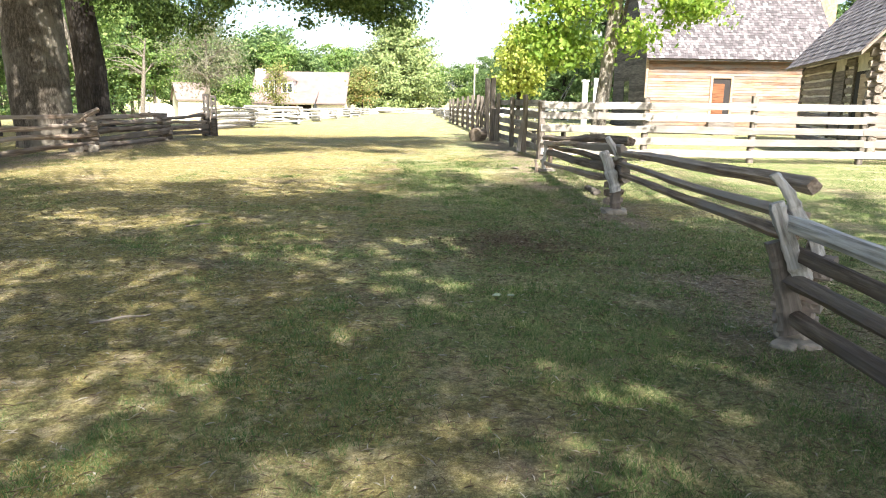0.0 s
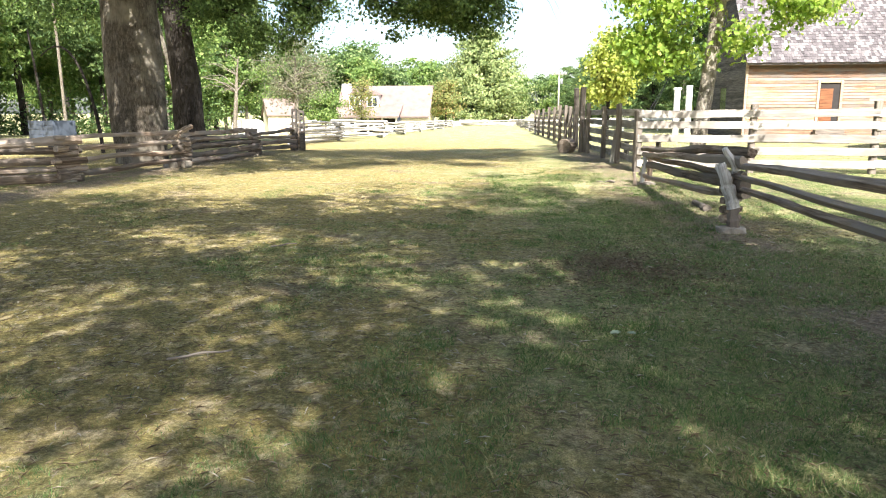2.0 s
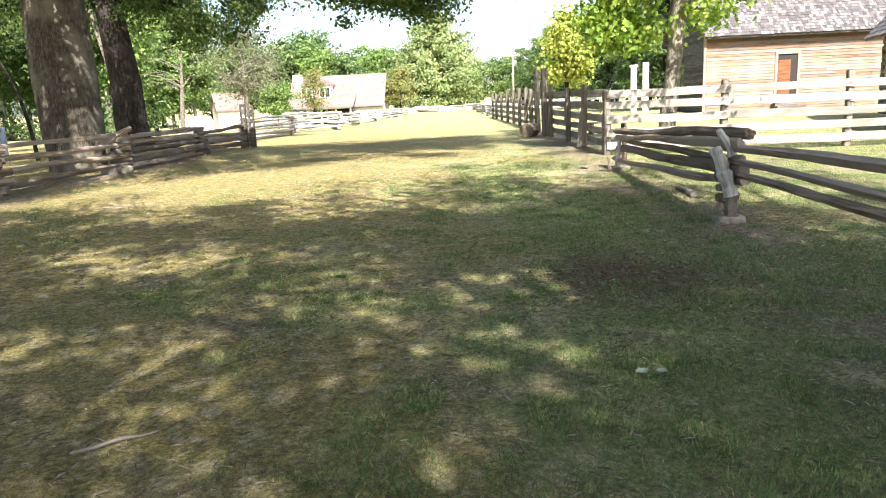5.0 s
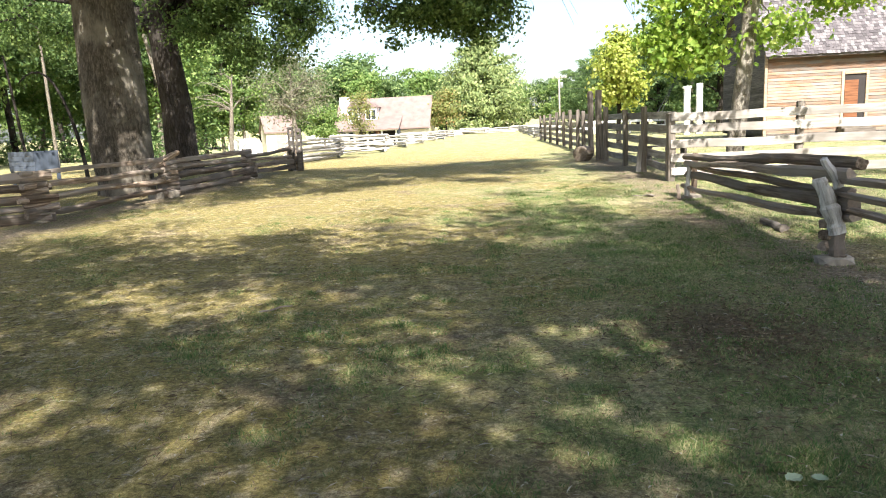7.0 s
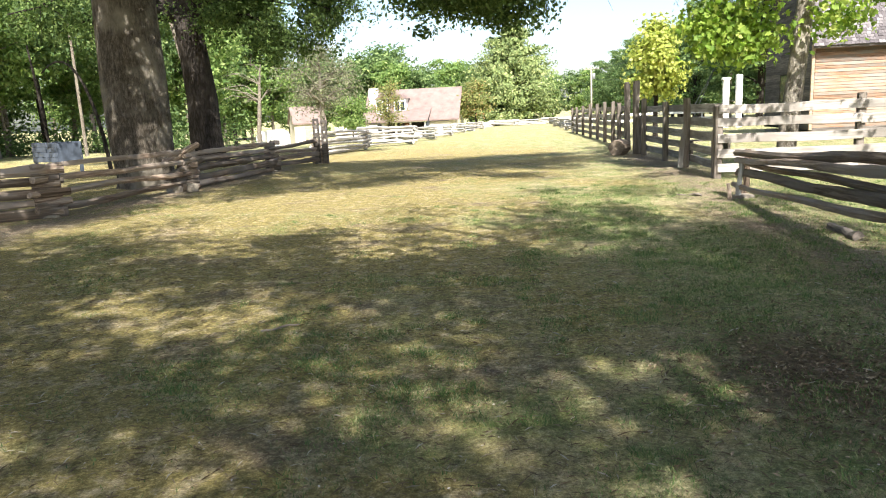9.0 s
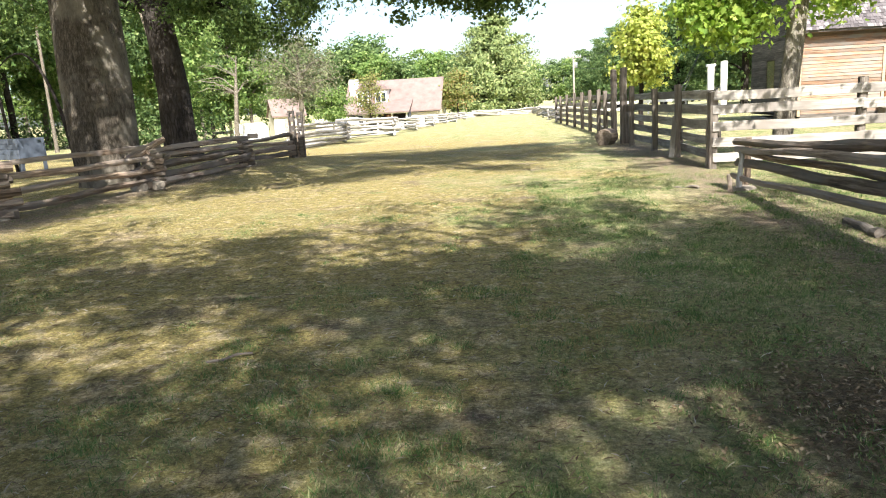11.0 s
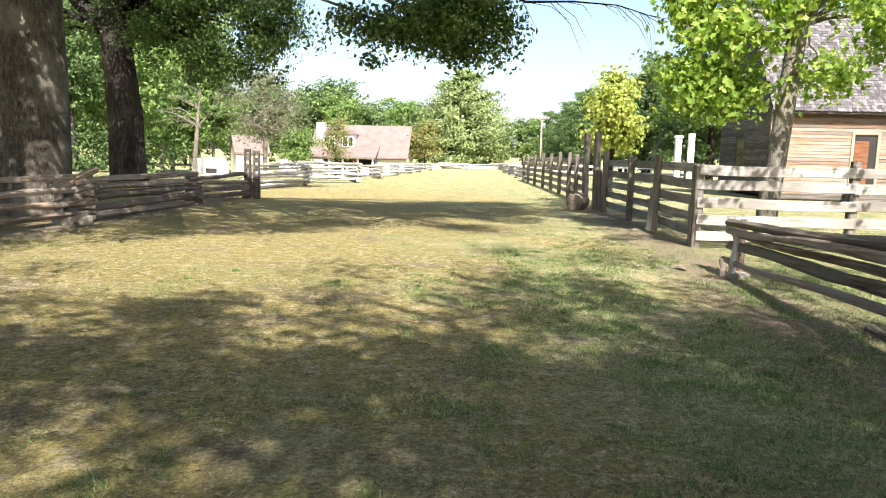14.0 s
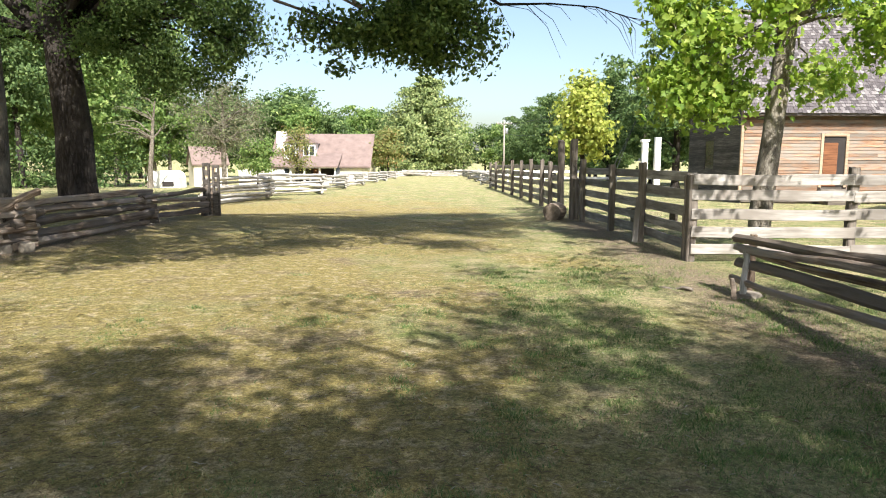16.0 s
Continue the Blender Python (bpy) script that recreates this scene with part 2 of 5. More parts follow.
CLAP = wood("oiled_clapboard", (0.10, 0.055, 0.034), (0.26, 0.15, 0.092), (0.41, 0.275, 0.185), 0.35, (0.21, 0.18, 0.15))
# the clapboard wood again, greyed and darkened to stand for its shaded side
CLAPSHADE = wood("shaded_clapboard", (0.035, 0.03, 0.026), (0.085, 0.074, 0.064), (0.17, 0.15, 0.13), 0.35)
TRIM = wood("pale_trim_wood", (0.24, 0.165, 0.11), (0.38, 0.28, 0.19), (0.5, 0.39, 0.29), 0.1)
DOORWOOD = wood("red_brown_door_wood", (0.09, 0.036, 0.018), (0.19, 0.08, 0.038), (0.28, 0.125, 0.06), 0.1)
LOGM = wood("hewn_log", (0.10, 0.08, 0.06), (0.21, 0.175, 0.14), (0.34, 0.29, 0.24), 0.2)
CHINK = plain("lime_chinking", (0.62, 0.57, 0.48), 0.95)
OAKBARK = bark("oak_bark", (0.045, 0.038, 0.03), (0.27, 0.228, 0.18), 1.9, (0.28, 0.25, 0.20))
# dark bark, taken darker still for the canopy shade on the second oak
SHADEDARKBARK = bark("shaded_dark_bark", (0.022, 0.018, 0.015), (0.068, 0.058, 0.05), 1.0)
PALEBARK = bark("pale_bark", (0.15, 0.125, 0.095), (0.38, 0.34, 0.28), 2.2, (0.27, 0.24, 0.19))
MAPLEBARK = bark("pale_maple_bark", (0.22, 0.185, 0.14), (0.50, 0.455, 0.385), 2.2, (0.40, 0.36, 0.29))
OAKLEAF = leafy("oak_leaves", (0.05, 0.085, 0.027), (0.12, 0.18, 0.055), (0.20, 0.26, 0.085), 0.42, 0.6)
MAPLELEAF = leafy("maple_leaves", (0.13, 0.22, 0.04), (0.32, 0.42, 0.085), (0.47, 0.52, 0.15), 0.45)
YELLOWLEAF = leafy("yellow_leaves", (0.19, 0.25, 0.05), (0.43, 0.46, 0.11), (0.58, 0.56, 0.19), 0.4)
WOODLEAF = leafy("woodland_leaves", (0.06, 0.108, 0.04), (0.15, 0.22, 0.08), (0.25, 0.315, 0.125), 0.34, 0.7)
PALELEAF = leafy("bright_woodland_leaves", (0.10, 0.175, 0.05), (0.24, 0.33, 0.105), (0.36, 0.42, 0.16), 0.42)
CEDARLEAF = leafy("cedar_sprays", (0.13, 0.18, 0.07), (0.31, 0.37, 0.15), (0.46, 0.48, 0.22), 0.3, 0.7)
GREYLEAF = leafy("thin_grey_leaves", (0.13, 0.14, 0.085), (0.23, 0.23, 0.14), (0.22, 0.28, 0.12), 0.3)
RUSTLEAF = leafy("rusty_green_leaves", (0.15, 0.19, 0.06), (0.28, 0.28, 0.10), (0.40, 0.25, 0.13))
GRASS = leafy("grass_blades", (0.062, 0.12, 0.038), (0.17, 0.235, 0.078), (0.46, 0.40, 0.22), 0.3, 0.8, 0.68)
MULCH = leafy("brown_leaf_mulch", (0.07, 0.046, 0.026), (0.17, 0.12, 0.07), (0.38, 0.30, 0.19), 0.05, 0.9, 0.7)
DRYLEAF = leafy("dry_litter", (0.14, 0.10, 0.06), (0.27, 0.205, 0.13), (0.60, 0.55, 0.46), 0.15, 0.8)
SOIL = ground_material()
STONE = plain("field_stone", (0.26, 0.225, 0.18), 0.9, 0.25, 9)
BRICK = plain("tan_brick", (0.33, 0.215, 0.15), 0.9, 0.25, 7)
CREAM = plain("cream_wall_paint", (0.72, 0.66, 0.56), 0.8, 0.05)
WHITE = plain("white_paint", (0.80, 0.79, 0.76), 0.55, 0.05)
ROOFRED = plain("red_brown_roofing", (0.19, 0.14, 0.125), 0.85, 0.12, 1.2)
DARK = plain("dark_interior", (0.035, 0.03, 0.028), 0.9)
# blue-grey paint, lowered in tone for the shade on box and porch end
SHADEGREYPAINT = plain("shaded_blue_grey_paint", (0.075, 0.09, 0.115), 0.6, 0.15)
POLEWOOD = wood("utility_pole_wood", (0.20, 0.17, 0.14), (0.36, 0.32, 0.27), (0.5, 0.45, 0.4), 0.1)
METAL = plain("grey_metal", (0.45, 0.46, 0.48), 0.45, 0.06, metal=0.8)
WIRE = plain("black_cable", (0.03, 0.03, 0.03), 0.6)
GLASSDARK, gn, gl, gb = mat_base("window_glass")
gb.inputs["Base Color"].default_value, gb.inputs["Roughness"].default_value = (0.03, 0.035, 0.04, 1), 0.06


# ---------------------------------------------------------------- mesh tools
rng = np.random.default_rng(7)


def mesh_of(name, verts, faces, mat, smooth=False):
    me = bpy.data.meshes.new(name)
    me.from_pydata([tuple(map(float, v)) for v in verts], [], [tuple(map(int, f)) for f in faces])
    me.materials.append(mat)
    if smooth:
        me.shade_smooth()
    return me


def fast_mesh(name, verts, faces, mat, smooth=False):
    """A mesh from numpy arrays; all faces have the same number of corners."""
    me = bpy.data.meshes.new(name)
    k = faces.shape[1]
    me.vertices.add(len(verts))
    me.vertices.foreach_set("co", np.ascontiguousarray(verts, dtype=np.float32).ravel())
    me.loops.add(faces.size)
    me.loops.foreach_set("vertex_index", np.ascontiguousarray(faces, dtype=np.int32).ravel())
    me.polygons.add(len(faces))
    me.polygons.foreach_set("loop_start", np.arange(0, faces.size, k, dtype=np.int32))
    me.update(calc_edges=True)
    me.materials.append(mat)
    if smooth:
        me.shade_smooth()
    return me


def part(name, me, parent, label="", m=None):
    """Links a mesh as ONE object under a thing or a part, at the pose m in the parent's space."""
    ob = new(name, me)
    ob.parent = parent
    if m is not None:
        ob.matrix_basis = m
    return tagged(ob, label)


def thing(name, label, category, at=(0, 0, 0), turn=0, group="", kind=""):
    ob = new(name)
    ob.empty_display_size = 0.2
    ob.matrix_basis = pose(*at, 0, 0, turn)
    return tagged(ob, label, category, group, kind)


def loft(rings, caps=True):
    rings = np.asarray(rings, float)
    s, k, _ = rings.shape
    verts = rings.reshape(-1, 3)
    faces = [(i * k + j, i * k + (j + 1) % k, (i + 1) * k + (j + 1) % k, (i + 1) * k + j) for i in range(s - 1) for j in range(k)]
    if caps:
        faces += [tuple(reversed(range(k))), tuple(range((s - 1) * k, s * k))]
    return verts, faces


def along(p0, p1, up=(0, 0, 1)):
    """The pose whose x axis runs from p0 to p1 and whose z axis is as near to up as can be; and the length."""
    p0, p1 = Vector(p0), Vector(p1)
    x = p1 - p0
    ln = x.length
    x.normalize()
    y = Vector(up).cross(x)
    if y.length < 1e-3:
        y = Vector((0, 1, 0))
    y.normalize()
    z = x.cross(y)
    m = Matrix((x, y, z)).transposed().to_4x4()
    m.translation = p0
    return m, ln


def chamfered(w, h, c):
    a, b = w / 2, h / 2
    return np.array([(-a + c, -b), (a - c, -b), (a, -b + c), (a, b - c), (a - c, b), (-a + c, b), (-a, b - c), (-a, -b + c)])


def plank(name, p0, p1, thick, wide, mat, parent, up=(0, 0, 1), wob=0.004, n=5, label="", c=0.006):
    """A sawn board from p0 to p1 along its middle line, a little out of true."""
    m, ln = along(p0, p1, up)
    sec = chamfered(thick, wide, min(c, thick * 0.3))
    rings = []
    for t in np.linspace(0, 1, n):
        s = sec + rng.normal(0, wob, 2)
        rings.append([(t * ln + (rng.normal(0, wob * 2) if t in (0, 1) else 0), y, z) for y, z in s * (1 + rng.normal(0, wob))])
    return part(name, mesh_of(name, *loft(rings), mat), parent, label, m)


def split_rail(name, p0, p1, r, mat, parent, bend=0.05, up=(0, 0, 1), n=16, label="", flat=1.0):
    """A split rail: an uneven wedge of a log, with knots, bends and ragged ends."""
    m, ln = along(p0, p1, up)
    k = 12
    ang = np.linspace(0, 2 * np.pi, k, endpoint=False)
    cuts = rng.uniform(0, 6.28) + np.cumsum(rng.uniform(0.9, 2.0, 5))         # the faces along which it was split
    rad = r * np.min([np.where(np.cos(ang - c) > 0.15, d / np.maximum(np.cos(ang - c), 0.15), 1.35) for c, d in zip(cuts, rng.uniform(0.62, 1.05, 5))], axis=0)
    rad = np.minimum(rad, 1.3 * r)
    knots = rng.uniform(0.05, 0.95, 3)
    ph = rng.uniform(0, 6.28, 4)
    rings = []
    stations = np.concatenate([[0, 0.02 / max(ln, 0.2)], np.linspace(0, 1, n)[1:-1], [1 - 0.02 / max(ln, 0.2), 1]])
    n = len(stations)
    for i, t in enumerate(stations):
        by = bend * math.sin(3.1 * t + ph[0]) + 0.35 * bend * math.sin(9 * t + ph[1])
        bz = bend * 0.7 * math.sin(3.6 * t + ph[2]) + 0.3 * bend * math.sin(11 * t + ph[3])
        s = (1.12 - 0.3 * t) * (0.94 if i in (0, n - 1) else 1) * (1 + rng.normal(0, 0.04))
        tw = 0.5 * t
        swell = 1 + 0.22 * sum(math.exp(-((t - q) / 0.02) ** 2) for q in knots)
        rr = rad * s * swell * (1 + rng.normal(0, 0.05, k))
        rings.append([(t * ln + (0.0), by + q * math.cos(a + tw), bz + q * math.sin(a + tw) * flat) for a, q in zip(ang, rr)])
    me = mesh_of(name, *loft(rings), mat, False)
    for f in me.polygons[len(me.polygons) - 2:]:
        f.use_smooth = False
    return part(name, me, parent, label, m)


def boxy(name, lo, hi, mat, parent, label="", c=0.01, m=None):
    """A block with chamfered edges between two corners."""
    lo, hi = Vector(lo), Vector(hi)
    s = hi - lo
    c = min(c, min(s) * 0.3)
    bm = bmesh.new()
    bmesh.ops.create_cube(bm, size=1)
    bmesh.ops.scale(bm, vec=s, verts=bm.verts)
    if c > 0:
        bmesh.ops.bevel(bm, geom=bm.edges[:], offset=c, segments=1, affect="EDGES")
    me = bpy.data.meshes.new(name)
    bm.to_mesh(me)
    bm.free()
    me.materials.append(mat)
    return part(name, me, parent, label, (m or Matrix()) @ Matrix.Translation((lo + hi) / 2))


def stone(name, at, size, parent, seed):
    bm = bmesh.new()
    bmesh.ops.create_icosphere(bm, subdivisions=2, radius=1)
    for v in bm.verts:
        d = 1 + 0.25 * noise.noise(v.co * 1.3 + Vector((seed * 3.7, 0, 0)))
        q = v.co * d
        v.co = Vector((max(-0.75, min(0.75, q.x)) * size[0] / 1.5, max(-0.75, min(0.75, q.y)) * size[1] / 1.5, max(-0.7, min(0.7, q.z)) * size[2] / 1.4))
    me = bpy.data.meshes.new(name)
    bm.to_mesh(me)
    bm.free()
    me.materials.append(STONE)
    return part(name, me, parent, "", pose(at[0], at[1], at[2] + size[2] / 2 - 0.02, 0, 0, seed * 47))


def gz(x, y):
    """Height of the ground."""
    s = -0.008 * max(0.0, min(y, 190) - 35)
    s -= 0.9 * max(0.0, min(1.0, (y - 50) / 35)) * max(0.0, min(1.0, (-6.5 - x) / 8))
    return s + 0.02 * noise.noise((x * 0.35, y * 0.35, 0)) + 0.03 * noise.noise((x * 0.08, y * 0.08, 5))


# ---------------------------------------------------------------- ground
def build_ground():
    def steps(parts):
        out = []
        for a, b, d in parts:
            out += list(np.arange(a, b, d))
        return np.array(out + [parts[-1][1]])
    xs = steps(((-1500, -200, 100), (-200, -40, 10), (-40, -12, 1), (-12, 12, 0.2), (12, 40, 1), (40, 200, 10), (200, 1500, 100)))
    ys = steps(((-1500, -100, 100), (-100, -10, 5), (-10, 0, 0.5), (0, 24, 0.2), (24, 70, 0.8), (70, 200, 5), (200, 1900, 100)))
    verts = np.zeros((len(ys), len(xs), 3))
    for j, y in enumerate(ys):
        for i, x in enumerate(xs):
            z = gz(x, y)
            if -12 < x < 12 and -1 < y < 24:
                z += 0.012 * noise.noise((x * 2.1, y * 2.1, 3)) + 0.006 * noise.noise((x * 5, y * 5, 9))
            verts[j, i] = (x, y, z)
    a = np.arange(len(xs) * len(ys)).reshape(len(ys), len(xs))
    faces = np.stack([a[:-1, :-1], a[:-1, 1:], a[1:, 1:], a[1:, :-1]], -1).reshape(-1, 4)
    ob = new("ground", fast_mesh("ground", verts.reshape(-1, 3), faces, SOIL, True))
    tagged(ob, "patchy mown grass with straw, moss and bare soil", "ground", kind="structure")


build_ground()


# ---------------------------------------------------------------- split-rail fences
def worm_panel(fence, a, b, rails, top, r, over=0.3, mat=None, lift=0.10, shift=0.0):
    """One panel of stacked rails between two joints."""
    a, b = Vector(a), Vector(b)
    d = (b - a).normalized()
    side = Vector((-d.y, d.x, 0))
    za, zb = gz(a.x, a.y), gz(b.x, b.y)
    step = (top - lift) / max(1, rails - 0.5)
    for i in range(rails):
        h = lift + step * (i + shift)
        o = side * random.uniform(-0.04, 0.04)
        p0 = Vector((a.x, a.y, 0)) - d * (over + random.uniform(-0.1, 0.12)) + o
        p1 = Vector((b.x, b.y, 0)) + d * (over + random.uniform(-0.1, 0.12)) - o
        p0.z, p1.z = za + h + random.uniform(-0.03, 0.03), zb + h + random.uniform(-0.03, 0.03)
        if random.random() < 0.5:
            p0, p1 = p1, p0
        split_rail("rail", p0, p1, r * random.uniform(0.85, 1.15), mat or RAIL, fence, bend=random.uniform(0.015, 0.05))


def joint_stones(fence, x, y, seed):
    stone("footing_stone", (x, y, gz(x, y) - 0.03), (0.32, 0.24, 0.10), fence, seed)


left_fence = thing("split_rail_fence", "weathered brown split-rail worm fence along the shaded lane edge", "fence", kind="")
LEFT = [(-13.0, 11.4), (-8.5, 15.85), (-7.95, 20.2), (-7.85, 25.6), (-7.3, 28.7)]
for i, (a, b) in enumerate(zip(LEFT, LEFT[1:])):
    worm_panel(left_fence, (*a, 0), (*b, 0), (5, 4, 5, 4)[i], (0.98, 0.98, 0.95, 0.8)[i], (0.08, 0.068, 0.08, 0.07)[i], shift=0.4 * (i % 2))
    joint_stones(left_fence, b[0], b[1], i)
for (x, y, n) in ((-8.5, 15.85, 7), (-7.95, 20.2, 6), (-7.85, 25.6, 6), (-7.3, 28.7, 4)):
    for q in range(n):                      # short blocks piled where the panels cross
        a = random.uniform(0.2, 1.3)
        dx, dy = 0.24 * math.cos(a), 0.24 * math.sin(a)
        split_rail("block", (x - dx, y - dy, 0.09 + 0.13 * q), (x + dx, y + dy, 0.09 + 0.13 * q + random.uniform(-0.02, 0.02)), random.uniform(0.065, 0.095), RAIL, left_fence, 0.005, n=4)
# the heavy slanting slabs at the joint nearest the lane
split_rail("rail", (-8.2, 19.5, 0.72), (-7.78, 20.55, 1.12), 0.085, RAIL, left_fence, 0.02)
split_rail("rail", (-8.2, 19.6, 0.35), (-7.75, 20.6, 0.72), 0.08, RAIL, left_fence, 0.02)
stone("footing_stone", (-7.75, 19.95, 0), (0.26, 0.22, 0.22), left_fence, 9)
stone("footing_stone", (-8.1, 19.75, 0), (0.3, 0.3, 0.22), left_fence, 11)

left_far = thing("split_rail_fence", "sunlit grey split-rail worm fence along the lane", "fence")
LFAR = [(-7.3, 28.9), (-8.9, 33.3), (-7.7, 37.8), (-8.6, 40.6), (-6.4, 43.2), (-7.6, 47.2), (-6.3, 51), (-7.5, 55), (-6.2, 59), (-7.3, 63), (-6.0, 67), (-7.1, 71), (-5.9, 75), (-7.0, 80), (-5.8, 86), (-6.6, 92)]
for i, (a, b) in enumerate(zip(LFAR, LFAR[1:])):
    stacked = 1 <= i <= 4
    worm_panel(left_far, (*a, 0), (*b, 0), 6 if stacked else 4, 0.98 if stacked else 0.82, 0.075 if stacked else 0.065, mat=RAIL if i < 1 else SLAB, shift=0.5 * (i % 2))


def mortised_post(x, y, h):
    post = thing("mortised_post", "square fence post with mortise holes, darkened for shade", "fence post", (x, y, gz(x, y) - 0.05), 4, "mortised posts")
    w, t, hw = 0.21, 0.13, 0.10
    # the darker wood colour stands for the shade on these posts
    boxy("jamb", (-w / 2, -t / 2, 0), (-hw / 2, t / 2, h), CLAPSHADE, post)
    boxy("jamb", (hw / 2, -t / 2, 0), (w / 2, t / 2, h), CLAPSHADE, post)
    zs = [0, h - 0.78, h - 0.66, h - 0.50, h - 0.38, h - 0.22, h - 0.10, h]
    for k in (0, 2, 4, 6):
        boxy("web", (-hw / 2 - 0.002, -t / 2 + 0.003, zs[k]), (hw / 2 + 0.002, t / 2 - 0.003, zs[k + 1]), CLAPSHADE, post)


mortised_post(-7.32, 28.62, 1.66)
mortised_post(-7.04, 28.66, 1.60)

right_fence = thing("split_rail_fence", "brown split-rail worm fence with leaning grey stakes and stone footings", "fence")
WA, WB, WC, WZ = (3.80, 4.90), (4.05, 10.45), (3.92, 15.95), (6.6, 1.1)


def laid(p0, p1, r, mat=RAIL, bend=0.03, flat=1.0):
    split_rail("rail", p0, p1, r, mat, right_fence, bend, flat=flat)


# panel behind the nearest joint
laid((3.60, 5.0, 0.765), (3.42, -0.6, 0.84), 0.058, SLAB, 0.03, 1.05)
laid((3.70, 4.93, 0.60), (3.42, -0.6, 0.66), 0.047, RAIL, 0.02)
laid((3.64, 5.0, 0.41), (3.42, -0.6, 0.50), 0.048, RAIL, 0.02)
laid((3.71, 5.0, 0.20), (3.42, -0.6, 0.28), 0.052, RAIL, 0.02)
# panel from the nearest joint to the second
laid((3.83, 5.05, 0.985), (3.97, 10.9, 0.83), 0.052, RAIL, 0.02)
laid((3.76, 4.98, 0.80), (3.95, 10.8, 0.68), 0.044, RAIL, 0.02)
laid((3.74, 5.02, 0.67), (3.97, 10.7, 0.52), 0.044, RAIL, 0.02)
# panel from the second joint to the third
for h0, h1, r in ((0.98, 0.74, 0.056), (0.86, 0.63, 0.062), (0.76, 0.53, 0.045), (0.63, 0.37, 0.074), (0.46, 0.20, 0.06)):
    laid((3.98 + random.uniform(-0.05, 0.05), 10.05, h0), (3.92, 16.35, h1), r, RAIL, 0.045)
# stakes, blocks and footing stones
laid((3.69, 4.80, 0.42), (3.51, 4.86, 0.92), 0.054, SLAB, 0.018, 1.2)
laid((3.77, 4.82, 0.58), (3.52, 4.90, 1.10), 0.045, SLAB, 0.035, 1.1)
laid((3.69, 4.84, 0.07), (3.52, 4.90, 0.66), 0.064, POST, 0.012, 1.2)
laid((3.8, 4.86, 0.08), (3.77, 4.88, 0.66), 0.055, RAIL, 0.01)
for q in range(5):
    w = random.uniform(-0.03, 0.03)
    laid((3.64 + w, 4.97 + 0.02 * q, 0.15 + 0.105 * q), (3.86 + w, 4.82 - 0.02 * q, 0.15 + 0.105 * q), random.uniform(0.05, 0.065), RAIL, 0.004, 0.75)
laid((3.93, 10.20, 0.06), (3.89, 10.24, 0.46), 0.07, RAIL, 0.01, 1.1)
laid((3.89, 10.17, 0.30), (3.74, 10.22, 0.86), 0.064, SLAB, 0.02, 1.1)
laid((3.99, 10.3, 0.66), (3.78, 10.28, 1.05), 0.048, SLAB, 0.02, 1.0)
for q in range(5):
    laid((3.80, 10.26, 0.16 + 0.12 * q), (4.06, 10.42, 0.16 + 0.12 * q), 0.064, RAIL, 0.004, 0.75)
laid((3.80, 15.8, 0.0), (3.86, 15.95, 0.60), 0.05, SLAB, 0.02)
laid((3.98, 16.1, 0.0), (3.99, 16.05, 0.80), 0.05, RAIL, 0.02)
laid((3.68, 15.75, 0.0), (3.62, 15.75, 0.28), 0.03, RAIL, 0.01)
for i, (x, y, s) in enumerate(((3.64, 4.8, (0.22, 0.15, 0.06)), (3.76, 4.82, (0.24, 0.16, 0.07)), (3.74, 4.92, (0.22, 0.18, 0.15)), (3.92, 10.24, (0.34, 0.25, 0.11)), (3.9, 15.9, (0.35, 0.28, 0.1)))):
    stone("footing_stone", (x, y, gz(x, y) - 0.01), s, right_fence, i + 20)
split_rail("fallen_rail", (4.1, 12.1, 0.04), (4.14, 12.9, 0.04), 0.06, POST, right_fence, 0.03)
split_rail("fallen_rail", (3.35, 16.3, 0.02), (2.95, 16.6, 0.02), 0.028, POST, right_fence, 0.03)


# ---------------------------------------------------------------- board fences
def board_run(fence, pts, tops, post_h, face):
    """Posts at pts and boards from post to post on the side that face points to."""
    for i, (x, y) in enumerate(pts):
        z = gz(x, y)
        h = post_h[i]
        plank("post", (x, y, z - 0.05), (x, y, z + h), 0.15, 0.15, POST, fence, up=(0, 1, 0), wob=0.008, c=0.02)
    for (a, b) in zip(pts, pts[1:]):
        d = Vector((b[0] - a[0], b[1] - a[1], 0)).normalized()
        for t in tops:
            o = Vector((*face, 0)) * (0.075 + 0.018 + random.uniform(0, 0.006))
            p0 = Vector((a[0], a[1], gz(*a) + t - 0.095 + random.uniform(-0.02, 0.02))) + o - d * 0.02
            p1 = Vector((b[0], b[1], gz(*b) + t - 0.095 + random.uniform(-0.02, 0.02))) + o + d * 0.02
            plank("board", p0, p1, 0.03, random.uniform(0.17, 0.195), BOARD, fence, wob=0.006)


TOPS = (1.53, 1.23, 0.925, 0.62, 0.325)
side_fence = thing("board_fence", "sun-bleached five-board fence enclosing the farm yard", "fence")
SIDE = [(4.27, 19.2), (6.95, 19.1), (9.75, 19.02), (12.55, 18.85), (15.3, 18.7), (18.0, 18.6), (20.8, 18.5)]
board_run(side_fence, SIDE, TOPS, [1.5, 1.62, 1.72, 1.66, 1.6, 1.6, 1.6], (0, -1))
lane_fence = thing("board_fence", "weathered grey five-board fence beside the lane", "fence")
LANE = [(4.27, 19.2 + 0.16), (4.22, 22.2), (4.08, 24.4), (3.86, 27.0), (3.80, 27.7)]
board_run(lane_fence, LANE, TOPS, [1.5, 1.68, 1.62, 1.75, 1.2], (1, 0))
plank("brace", (4.02, 21.9, 0.02), (4.16, 22.2, 0.95), 0.03, 0.12, BOARD, lane_fence, up=(1, 0, 0))
